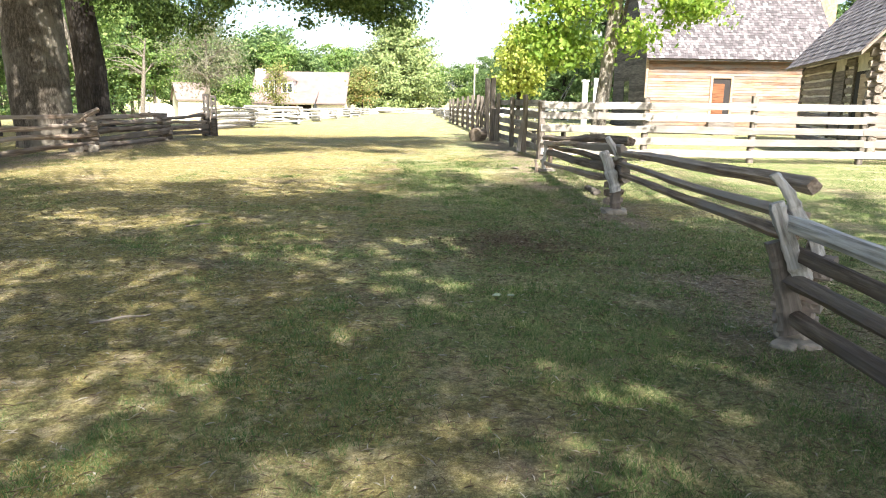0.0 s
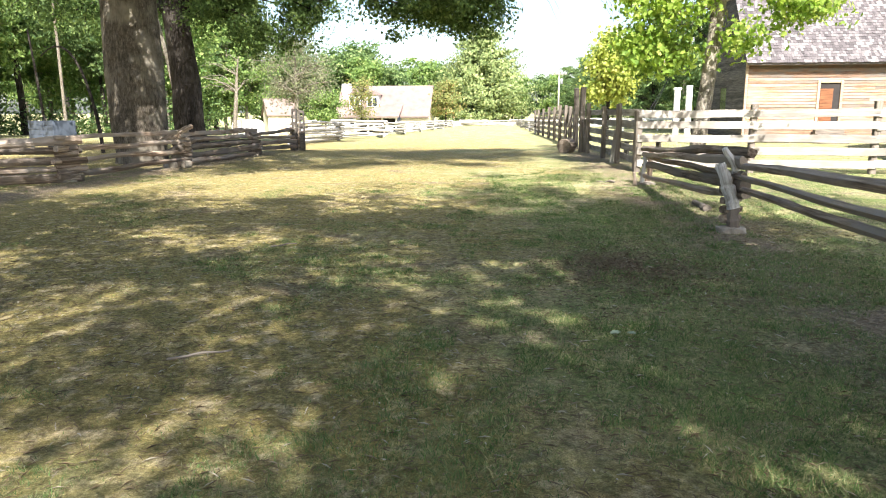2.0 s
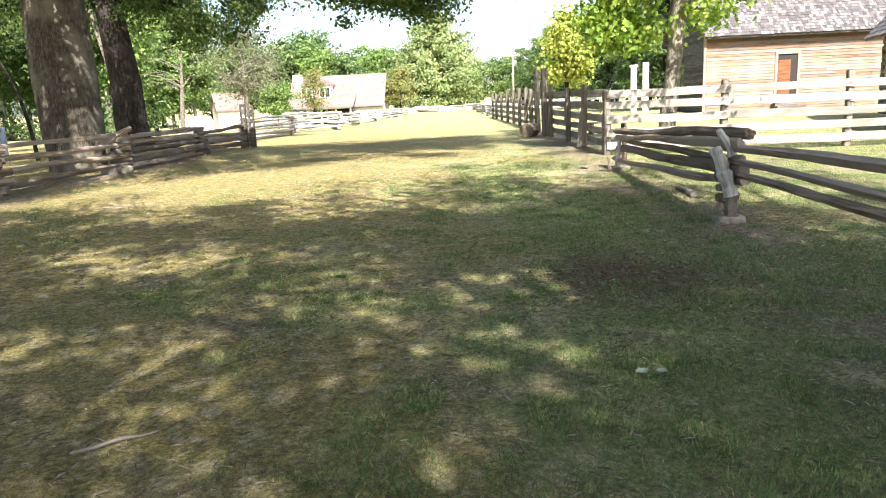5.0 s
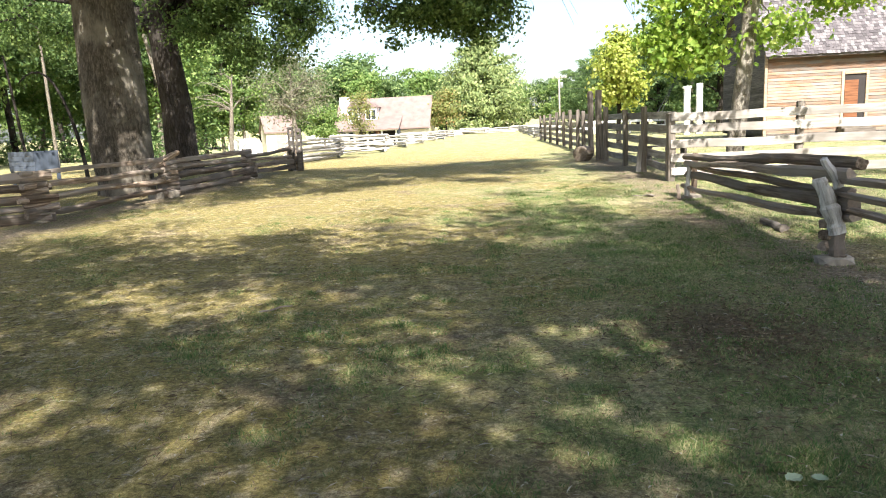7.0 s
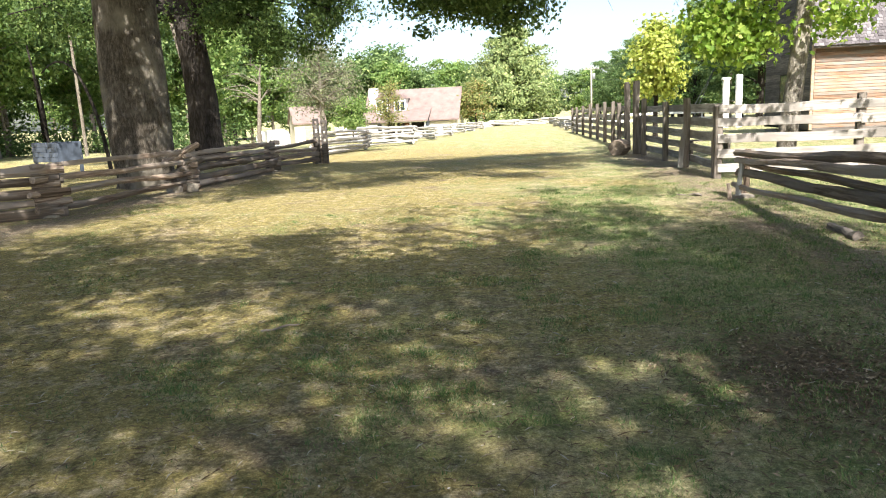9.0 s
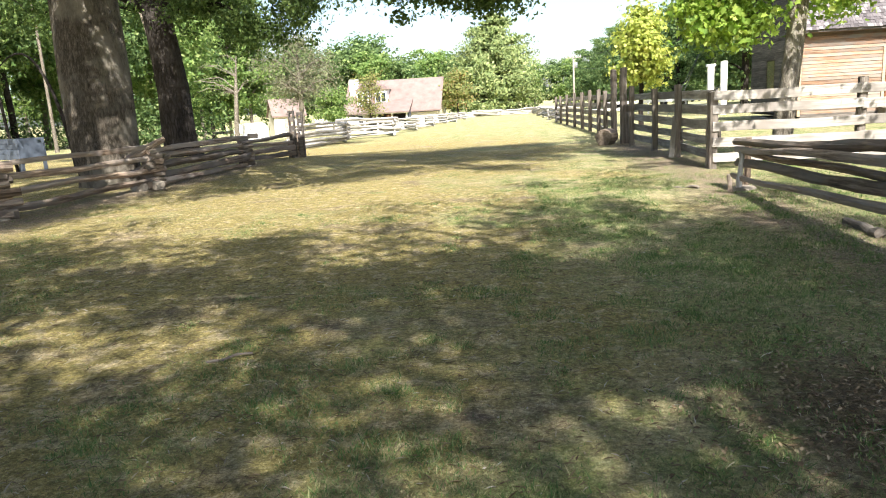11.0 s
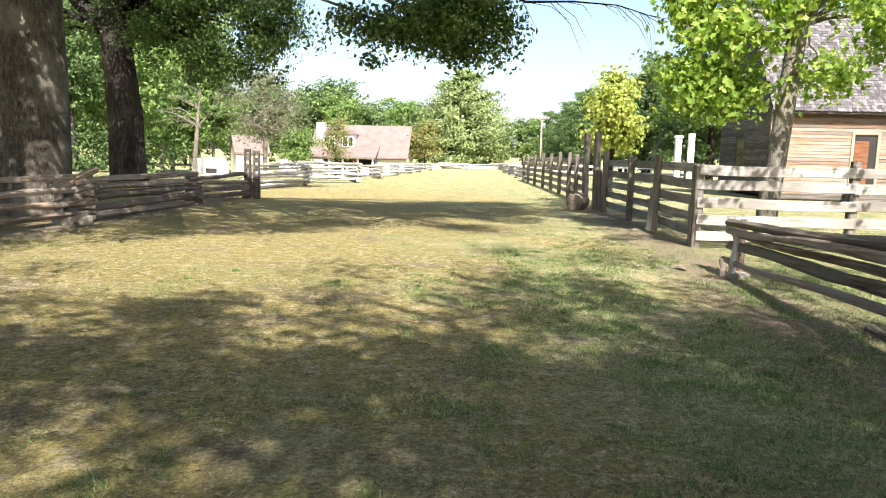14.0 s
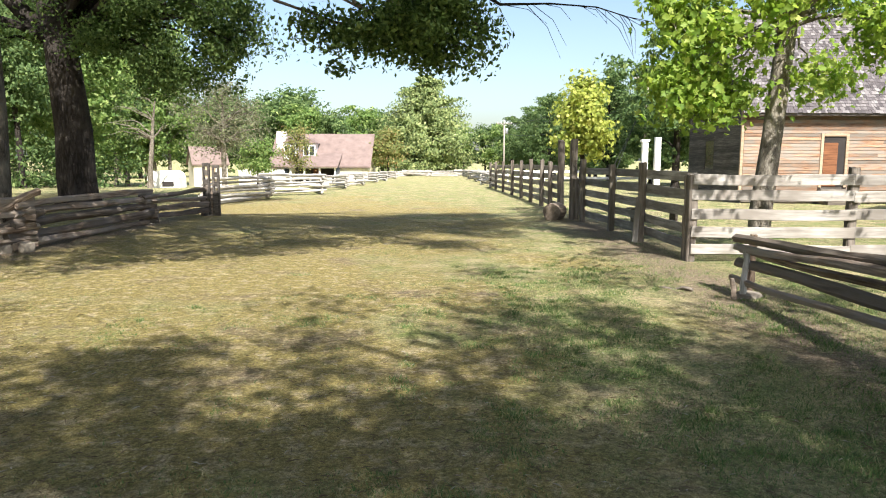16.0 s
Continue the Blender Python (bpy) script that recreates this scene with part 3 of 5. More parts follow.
far_lane = thing("board_fence", "far run of grey board fence with tall posts", "fence")
FAR = [(3.68, 29.9), (3.6, 31.6), (3.56, 33.5), (3.5, 36.5), (3.42, 39.7), (3.3, 43), (3.15, 47), (3.0, 51), (2.9, 55)]
board_run(far_lane, FAR, TOPS, [1.5, 1.66, 1.72, 1.75, 1.72, 1.75, 1.7, 1.7, 1.7], (1, 0))
for y, x in ((27.75, 3.72), (29.75, 3.68)):
    gp = thing("gate_post", "tall dark rough-hewn gate post", "gate post", (x, y, gz(x, y) - 0.05), 0, "gate posts")
    plank("shaft", (0, 0, 0), (0, 0.02, 2.38), 0.2, 0.2, POST, gp, up=(0, 1, 0), wob=0.012, c=0.03, n=7)
far_right = thing("split_rail_fence", "far low split-rail fence at the sunny end of the lane", "fence")
FR = [(2.9, 55), (3.6, 59), (2.7, 63), (3.5, 67), (2.5, 72), (3.2, 77), (2.2, 83), (2.8, 89), (1.9, 95)]
for i, (a, b) in enumerate(zip(FR, FR[1:])):
    worm_panel(far_right, (*a, 0), (*b, 0), 5, 0.85, 0.08, mat=SLAB, shift=0.5 * (i % 2))
cross = thing("split_rail_fence", "distant pale rail fence across the end of the lane", "fence")
CR = [(-9.5, 101), (-6, 102.5), (-2.5, 101.2), (1.2, 102.4), (4.5, 101.2), (8, 102.5)]
for i, (a, b) in enumerate(zip(CR, CR[1:])):
    worm_panel(cross, (*a, 0), (*b, 0), 4, 0.8, 0.09, mat=SLAB, shift=0.5 * (i % 2))

log_round = thing("log_round", "short brown cut log lying beside the gate post", "log", (3.2, 27.7, gz(3.2, 27.7)), 0)
rr = 0.27
rings = [[(t, rr * s * math.cos(a) * (1 + 0.08 * math.sin(3 * a)), rr + rr * s * math.sin(a)) for a in np.linspace(0, 2 * np.pi, 14, endpoint=False)] for t, s in ((-0.36, 0.93), (-0.33, 1), (0, 1.03), (0.3, 1), (0.33, 0.93))]
part("trunk_piece", mesh_of("log_round", *loft(rings), wood("cut_log_wood", (0.09, 0.068, 0.05), (0.18, 0.14, 0.105), (0.29, 0.235, 0.18), 0.1)), log_round, "", pose(0, 0, -0.05, 0, 0, 66))


# ---------------------------------------------------------------- clapboard house
def clap_rows(parent, xa, xb, y, z0, z1, mat, rise, holes=(), flip=1, taper=None):
    """Overlapping clapboards on a wall that faces -y in the parent's space; taper gives the end points at a height."""
    z = z0
    while z < z1 - 0.03:
        a, b = (xa, xb) if taper is None else taper(z + rise / 2)
        spans = [(a, b)]
        for (ha, hb, h0, h1) in holes:
            if h0 - rise * 0.6 < z < h1 - rise * 0.3:
                spans = [s for (p, q) in spans for s in ((p, min(q, ha)), (max(p, hb), q)) if s[1] - s[0] > 0.05]
        for p, q in spans:
            cuts = [p] + ([random.uniform(p + 1, q - 1)] if q - p > 4 and random.random() < 0.7 else []) + [q]
            for u, v in zip(cuts, cuts[1:]):
                j = random.uniform(-0.006, 0.006)
                rings = [[(x, -0.024 + j * 0.6, 0), (x, -0.004, rise + 0.02), (x, 0.008, rise + 0.02), (x, 0.008, 0)] for x in np.linspace(-(v - u) / 2 + 0.002, (v - u) / 2 - 0.002, 4)]
                part("clapboard", mesh_of("clapboard", *loft(rings), mat), parent, "", pose((u + v) / 2, y, z + random.uniform(-0.006, 0.006)))
        z += rise


def shingle_roof(parent, x0, x1, foot, ridge, name="shingles", width=0.13, course=0.17, curl=0.012):
    """One slope of lapped wooden shingles from the eave line to the ridge; foot and ridge are (y, z)."""
    fy, fz = foot
    ry, rz = ridge
    ln = math.hypot(ry - fy, rz - fz)
    uy, uz = (ry - fy) / ln, (rz - fz) / ln
    ny, nz = (-uz, uy) if ry > fy else (uz, -uy)
    verts, faces = [], []
    s = 0.0
    while s < ln:
        x = x0 + random.uniform(-width, 0)
        while x < x1:
            w = width * random.uniform(0.6, 1.4)
            a, b = max(x, x0 - 0.02), min(x + w - 0.008, x1 + 0.02)
            if b - a > 0.02:
                lo, hi = s - random.uniform(0, 0.03), min(s + course * 1.6, ln)
                t = 0.03 + random.uniform(-0.4, 1) * curl
                i = len(verts)
                for (q, d) in ((lo, t), (lo, t - 0.016), (hi, -0.004), (hi, 0.012)):
                    y, z = fy + uy * q + ny * d, fz + uz * q + nz * d
                    verts += [(a, y, z), (b, y, z)]
                faces += [(i, i + 1, i + 7, i + 6), (i + 2, i + 3, i + 1, i), (i, i + 6, i + 4, i + 2), (i + 1, i + 3, i + 5, i + 7)]
            x += w
        s += course
    ob = part(name, mesh_of(name, verts, faces, SHINGLE_ISLAND), parent)
    ob["kind"] = "stuff"
    return ob


def shingle_material():
    m, n, l, b = mat_base("lapped_shingles")
    geo = n.new("ShaderNodeNewGeometry")
    r = ramp(n, l, geo.outputs["Random Per Island"], ((0.0, (0.06, 0.052, 0.054)), (0.5, (0.115, 0.10, 0.103)), (0.85, (0.18, 0.163, 0.163)), (1.0, (0.25, 0.235, 0.23))))
    g, _ = noise_node(n, l, 2.0, (20, 3, 3), 6)
    col = mixer(n, l, 0.6, r.outputs["Color"], ramp(n, l, g.outputs["Fac"], ((0.3, (0.5, 0.48, 0.46)), (0.7, (1, 1, 1)))).outputs["Color"], "MULTIPLY")
    l.new(col, b.inputs["Base Color"])
    b.inputs["Roughness"].default_value = 0.9
    bump(n, l, b, g.outputs["Fac"], 0.6, 0.01)
    return m


SHINGLE_ISLAND = shingle_material()


def clapboard_house():
    house = thing("farmhouse", "wooden clapboard house with steep shingle roof and brown door", "house", (12.05, 36.25, gz(16, 36) - 0.0))
    W, D, S, E = 8.95, 6.4, 0.20, 3.78          # width, depth, sill and eave heights
    RZ = 8.2
    boxy("wall", (0, 0.02, S), (W, 0.2, E), CLAPSHADE, house)
    boxy("wall", (0.02, 0.205, S), (0.2, D, E), CLAPSHADE, house)
    boxy("wall", (W - 0.2, 0.205, S), (W - 0.02, D, E), CLAPSHADE, house)
    boxy("wall", (0.2, D - 0.2, S), (W - 0.2, D - 0.02, E), CLAPSHADE, house)
    door = (3.32, 4.22, 0.72, 2.74)
    clap_rows(house, 0.08, W - 0.08, 0.0, S + 0.1, E - 0.12, CLAP, 0.135, [(door[0] - 0.13, door[1] + 0.13, 0.4, door[3] + 0.13)])
    # gable side: the same boards, colour darkened for shade, in a frame turned a quarter
    side = part("gable_wall", mesh_of("gable_wall", [(0.06, 0.02, E), (0.06, D - 0.02, E), (0.06, D / 2, RZ - 0.25), (0.18, 0.02, E), (0.18, D - 0.02, E), (0.18, D / 2, RZ - 0.25)], [(0, 2, 1), (3, 4, 5), (0, 3, 5, 2), (1, 2, 5, 4), (0, 1, 4, 3)], CLAPSHADE), house)
    part("gable_wall", mesh_of("gable_wall", [(W - 0.18, 0.02, E), (W - 0.18, D - 0.02, E), (W - 0.18, D / 2, RZ - 0.25), (W - 0.06, 0.02, E), (W - 0.06, D - 0.02, E), (W - 0.06, D / 2, RZ - 0.25)], [(0, 2, 1), (3, 4, 5), (0, 3, 5, 2), (1, 2, 5, 4), (0, 1, 4, 3)], CLAPSHADE), house)
    turned = part("side_wall", mesh_of("side_wall", [(-D + 0.1, 0.02, S), (-0.1, 0.02, S), (-0.1, 0.02, S + 0.1), (-D + 0.1, 0.02, S + 0.1)], [(0, 1, 2, 3)], CLAPSHADE), house, "", pose(0, 0, 0, 0, 0, -90))
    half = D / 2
    clap_rows(turned, -D + 0.08, -0.08, 0.0, S + 0.1, RZ - 0.5, CLAPSHADE, 0.15, [(-4.1, -3.0, 1.3, 2.7)], taper=lambda z: (-D + 0.08, -0.08) if z < E - 0.1 else (-half - half * (RZ - 0.2 - z) / (RZ - E), -half + half * (RZ - 0.2 - z) / (RZ - E)))
    boxy("window", (0.0, 3.05, 1.35), (0.03, 4.05, 2.65), GLASSDARK, house)
    # corner boards, eave board, sill
    for x in (0.0, W):
        boxy("corner_board", (x - 0.06, -0.05, S), (x + 0.06, 0.06, E - 0.02), TRIM, house)
    boxy("eave_board", (0.07, -0.06, E - 0.115), (W - 0.07, -0.005, E + 0.02), DOORWOOD, house)
    boxy("sill_beam", (0.062, -0.03, S - 0.14), (W - 0.062, 0.16, S + 0.09), CLAPSHADE, house)
    # door
    dx0, dx1, dz0, dz1 = door
    leaf = boxy("door", (dx0 + 0.03, -0.012, dz0), (dx1 - 0.30, 0.018, dz1 - 0.25), DOORWOOD, house, "red-brown plank door")
    boxy("doorway", (dx0, 0.0, dz0), (dx1, 0.019, dz1), DARK, house)
    boxy("jamb", (dx0 - 0.12, -0.05, dz0 - 0.05), (dx0, 0.015, dz1 + 0.12), TRIM, house)
    boxy("jamb", (dx1, -0.05, dz0 - 0.05), (dx1 + 0.12, 0.015, dz1 + 0.12), TRIM, house)
    boxy("lintel", (dx0 + 0.002, -0.05, dz1), (dx1 - 0.002, 0.015, dz1 + 0.12), TRIM, house)
    for k in range(3):
        boxy("step", (dx0 - 0.2, -0.42 - 0.3 * k, 0.0), (dx1 + 0.2, -0.10 - 0.3 * k, dz0 - 0.1 - 0.2 * k), POST, house)
    for (a, b) in (((0.05, 0.05), (W - 0.05, 0.35)), ((0.05, D - 0.35), (W - 0.05, D - 0.05)), ((0.05, 0.352), (0.35, D - 0.352)), ((W - 0.35, 0.352), (W - 0.05, D - 0.352))):
        boxy("foundation", (a[0], a[1], -0.15), (b[0], b[1], S - 0.142), STONE, house)
    # roof
    roof = part("roof", mesh_of("roof", [(-0.12, -0.38, E - 0.12), (W + 0.32, -0.38, E - 0.12), (W + 0.32, half, RZ), (-0.12, half, RZ), (-0.12, D + 0.38, E - 0.12), (W + 0.32, D + 0.38, E - 0.12), (-0.12, half, RZ - 0.12), (W + 0.32, half, RZ - 0.12), (-0.12, -0.38, E - 0.22), (W + 0.32, -0.38, E - 0.22), (-0.12, D + 0.38, E - 0.22), (W + 0.32, D + 0.38, E - 0.22)],
                                [(0, 1, 2, 3), (3, 2, 5, 4), (8, 6, 7, 9), (6, 10, 11, 7), (0, 8, 9, 1), (4, 5, 11, 10), (0, 3, 6, 8), (1, 9, 7, 2), (3, 4, 10, 6), (2, 7, 11, 5)], CLAPSHADE), house)
    shingle_roof(roof, -0.14, W + 0.34, (-0.42, E - 0.13), (half, RZ + 0.02))
    shingle_roof(roof, -0.14, W + 0.34, (D + 0.42, E - 0.13), (half, RZ + 0.02), course=0.3, width=0.4)
    # end chimney of brick
    chimney = boxy("chimney", (W + 0.34, half - 0.75, 0), (W + 1.5, half + 0.75, 9.4), BRICK, house, "tan brick end chimney", 0.02)
    boxy("cap", (W + 0.28, half - 0.82, 9.4), (W + 1.56, half + 0.82, 9.56), BRICK, chimney, "", 0.02, chimney.matrix_basis.inverted())


clapboard_house()


# ---------------------------------------------------------------- log house
def log_house():
    A, B = Vector((13.55, 20.3, 0)), Vector((16.5, 29.9, 0))
    turn = math.degrees(math.atan2(B.y - A.y, B.x - A.x))
    # local x runs along the lane-side wall, local -y points into the house
    h = thing("log_house", "hewn log house with white chinking and wood shingle roof", "house", (A.x, A.y, gz(A.x, A.y)), turn)
    L, D, E = 10.05, 5.4, 3.2
    boxy("chinking_wall", (0.16, -0.22, 0.1), (L - 0.16, -0.08, E), CHINK, h)
    boxy("chinking_wall", (0.08, -D + 0.16, 0.1), (0.22, -0.225, E), CHINK, h)
    boxy("chinking_wall", (L - 0.22, -D + 0.16, 0.1), (L - 0.08, -0.225, E), CHINK, h)
    z = 0.12
    k = 0
    while z < E - 0.1:
        hh = random.uniform(0.26, 0.33)
        for (u, v) in (((-0.15, 0.35), (2.15, 3.2), (4.8, L + 0.15)) if 0.5 < z < 2.7 else ((-0.15, L + 0.15),)):
            plank("log", (u, -0.14, z + hh / 2), (v, -0.14, z + hh / 2), 0.22, hh - 0.07, LOGM, h, wob=0.012, n=7, c=0.04)
        plank("log", (0.14, -D - 0.15, z + hh / 2 + 0.13), (0.14, 0.12, z + hh / 2 + 0.13), 0.24, hh - 0.07, LOGM, h, wob=0.012, n=6, c=0.04)
        plank("log", (L - 0.14, -D, z + hh / 2 + 0.13), (L - 0.14, 0, z + hh / 2 + 0.13), 0.22, hh - 0.06, LOGM, h, wob=0.012, n=4, c=0.04)
        z += hh
    boxy("door", (3.25, -0.10, 0.45), (4.75, -0.05, 2.6), POST, h, "dark plank door")
    boxy("doorway", (0.4, -0.16, 0.6), (2.1, -0.06, 2.5), DARK, h, "dark open window")
    boxy("shutter", (0.42, -0.02, 0.75), (1.25, 0.03, 2.4), TRIM, h, "open pale plank shutter")
    for u in (3.2, 4.8, 2.12, 0.36):
        boxy("jamb", (u - 0.05, -0.2, 0.4), (u + 0.05, 0.005, 2.75), POST, h)
    RZ = 6.6
    roof = part("roof", mesh_of("roof", [(-0.5, 0.5, E - 0.25), (L + 0.4, 0.5, E - 0.25), (L + 0.4, -D / 2, RZ), (-0.5, -D / 2, RZ), (-0.5, -D - 0.5, E - 0.25), (L + 0.4, -D - 0.5, E - 0.25), (-0.5, -D / 2, RZ - 0.15), (L + 0.4, -D / 2, RZ - 0.15), (-0.5, 0.5, E - 0.36), (L + 0.4, 0.5, E - 0.36), (-0.5, -D - 0.5, E - 0.36), (L + 0.4, -D - 0.5, E - 0.36)],
                                [(0, 3, 2, 1), (3, 4, 5, 2), (8, 9, 7, 6), (6, 7, 11, 10), (0, 1, 9, 8), (4, 10, 11, 5), (0, 8, 6, 3), (1, 2, 7, 9), (3, 6, 10, 4), (2, 5, 11, 7)], LOGM), h)
    shingle_roof(roof, -0.52, L + 0.42, (0.55, E - 0.28), (-D / 2, RZ + 0.02), width=0.2, course=0.24)
    part("gable_wall", mesh_of("gable_wall", [(0.1, -0.05, E), (0.1, -D + 0.05, E), (0.1, -D / 2, RZ - 0.3), (0.2, -0.05, E), (0.2, -D + 0.05, E), (0.2, -D / 2, RZ - 0.3)], [(0, 1, 2), (3, 5, 4), (0, 2, 5, 3), (1, 4, 5, 2), (0, 3, 4, 1)], LOGM), h)


log_house()


# ---------------------------------------------------------------- trees
def tube(points, radii, k=8, wob=0.0, flute=0.0, r_=None):
    """Rings of a tapering limb along a line of points."""
    pts = np.asarray(points, float)
    rings = []
    ph = r_.uniform(0, 6.28) if r_ is not None else 0.0
    for i, p in enumerate(pts):
        t = pts[min(i + 1, len(pts) - 1)] - pts[max(i - 1, 0)]
        t = t / (np.linalg.norm(t) + 1e-9)
        a = np.cross(t, (0.31, 0.95, 0.05))
        a /= np.linalg.norm(a) + 1e-9
        b = np.cross(t, a)
        ang = np.linspace(0, 2 * np.pi, k, endpoint=False)
        rad = radii[i] * (1 + flute * (max(0, 1 - i / 3.0)) * np.sin(ang * 5 + ph) + (r_.normal(0, wob, k) if wob else 0))
        rings.append(p + np.outer(np.cos(ang) * rad, a) + np.outer(np.sin(ang) * rad, b))
    return rings


class Pile:
    """Gathers the vertices and faces of many small pieces for one mesh."""

    def __init__(self):
        self.v, self.f, self.n = [], [], 0

    def add_rings(self, rings):
        rings = np.asarray(rings)
        s, k, _ = rings.shape
        a = np.arange(s * k).reshape(s, k) + self.n
        b = np.roll(a, -1, axis=1)
        self.f.append(np.stack([a[:-1], b[:-1], b[1:], a[1:]], -1).reshape(-1, 4))
        self.v.append(rings.reshape(-1, 3))
        self.n += s * k

    def mesh(self, name, mat, smooth=True):
        return fast_mesh(name, np.concatenate(self.v), np.concatenate(self.f), mat, smooth)


def leaf_mesh(name, centres, size, mat, r_, droop=0.3, slim=0.55, facing=None, loose=0.75):
    """Single folded leaves, four corners each, at the given centres; facing: the way each leaf's face tends to point."""
    n = len(centres)
    up = r_.normal(0, loose, (n, 3)) + ((0, 0, 0.6) if facing is None else facing)
    up /= np.linalg.norm(up, axis=1)[:, None] + 1e-9
    d = r_.normal(0, 1, (n, 3)) - (0, 0, droop)
    d -= up * np.sum(d * up, axis=1)[:, None]
    d /= np.linalg.norm(d, axis=1)[:, None] + 1e-9
    s = np.cross(d, up)
    ln = (size * r_.uniform(0.6, 1.35, n))[:, None]
    v = np.empty((n, 4, 3))
    v[:, 0] = centres - d * ln * 0.5
    v[:, 1] = centres + s * ln * slim * 0.5 + up * ln * 0.1
    v[:, 2] = centres + d * ln * 0.5
    v[:, 3] = centres - s * ln * slim * 0.5 + up * ln * 0.1
    f = np.arange(n * 4).reshape(n, 4)
    tri = np.concatenate([f[:, [0, 1, 2]], f[:, [0, 2, 3]]])
    return fast_mesh(name, v.reshape(-1, 3), tri, mat)


def lobed_leaves(name, centres, size, mat, r_, facing, loose=0.6):
    """Five-lobed leaves, a folded fan of nine corners each."""
    n = len(centres)
    up = r_.normal(0, loose, (n, 3)) + facing
    up /= np.linalg.norm(up, axis=1)[:, None] + 1e-9
    d = r_.normal(0, 1, (n, 3)) - (0, 0, 0.5)
    d -= up * np.sum(d * up, axis=1)[:, None]
    d /= np.linalg.norm(d, axis=1)[:, None] + 1e-9
    side = np.cross(d, up)
    ln = (size * r_.uniform(0.6, 1.35, n))[:, None]
    outline = ((-0.5, 0.0, 0.0), (-0.32, 0.42, 0.06), (-0.08, 0.24, 0.02), (0.12, 0.52, 0.10), (0.20, 0.20, 0.0), (0.55, 0.0, -0.08), (0.20, -0.20, 0.0), (0.12, -0.52, 0.10), (-0.08, -0.24, 0.02), (-0.32, -0.42, 0.06))
    v = np.stack([centres + d * ln * a + side * ln * b + up * ln * c for a, b, c in outline], 1)
    f = np.arange(n)[:, None] * 10
    tri = np.concatenate([f + t for t in ((0, 2, 1), (0, 4, 2), (2, 4, 3), (0, 5, 4), (0, 6, 5), (0, 8, 6), (8, 7, 6), (0, 9, 8))])
    return fast_mesh(name, v.reshape(-1, 3), tri, mat)


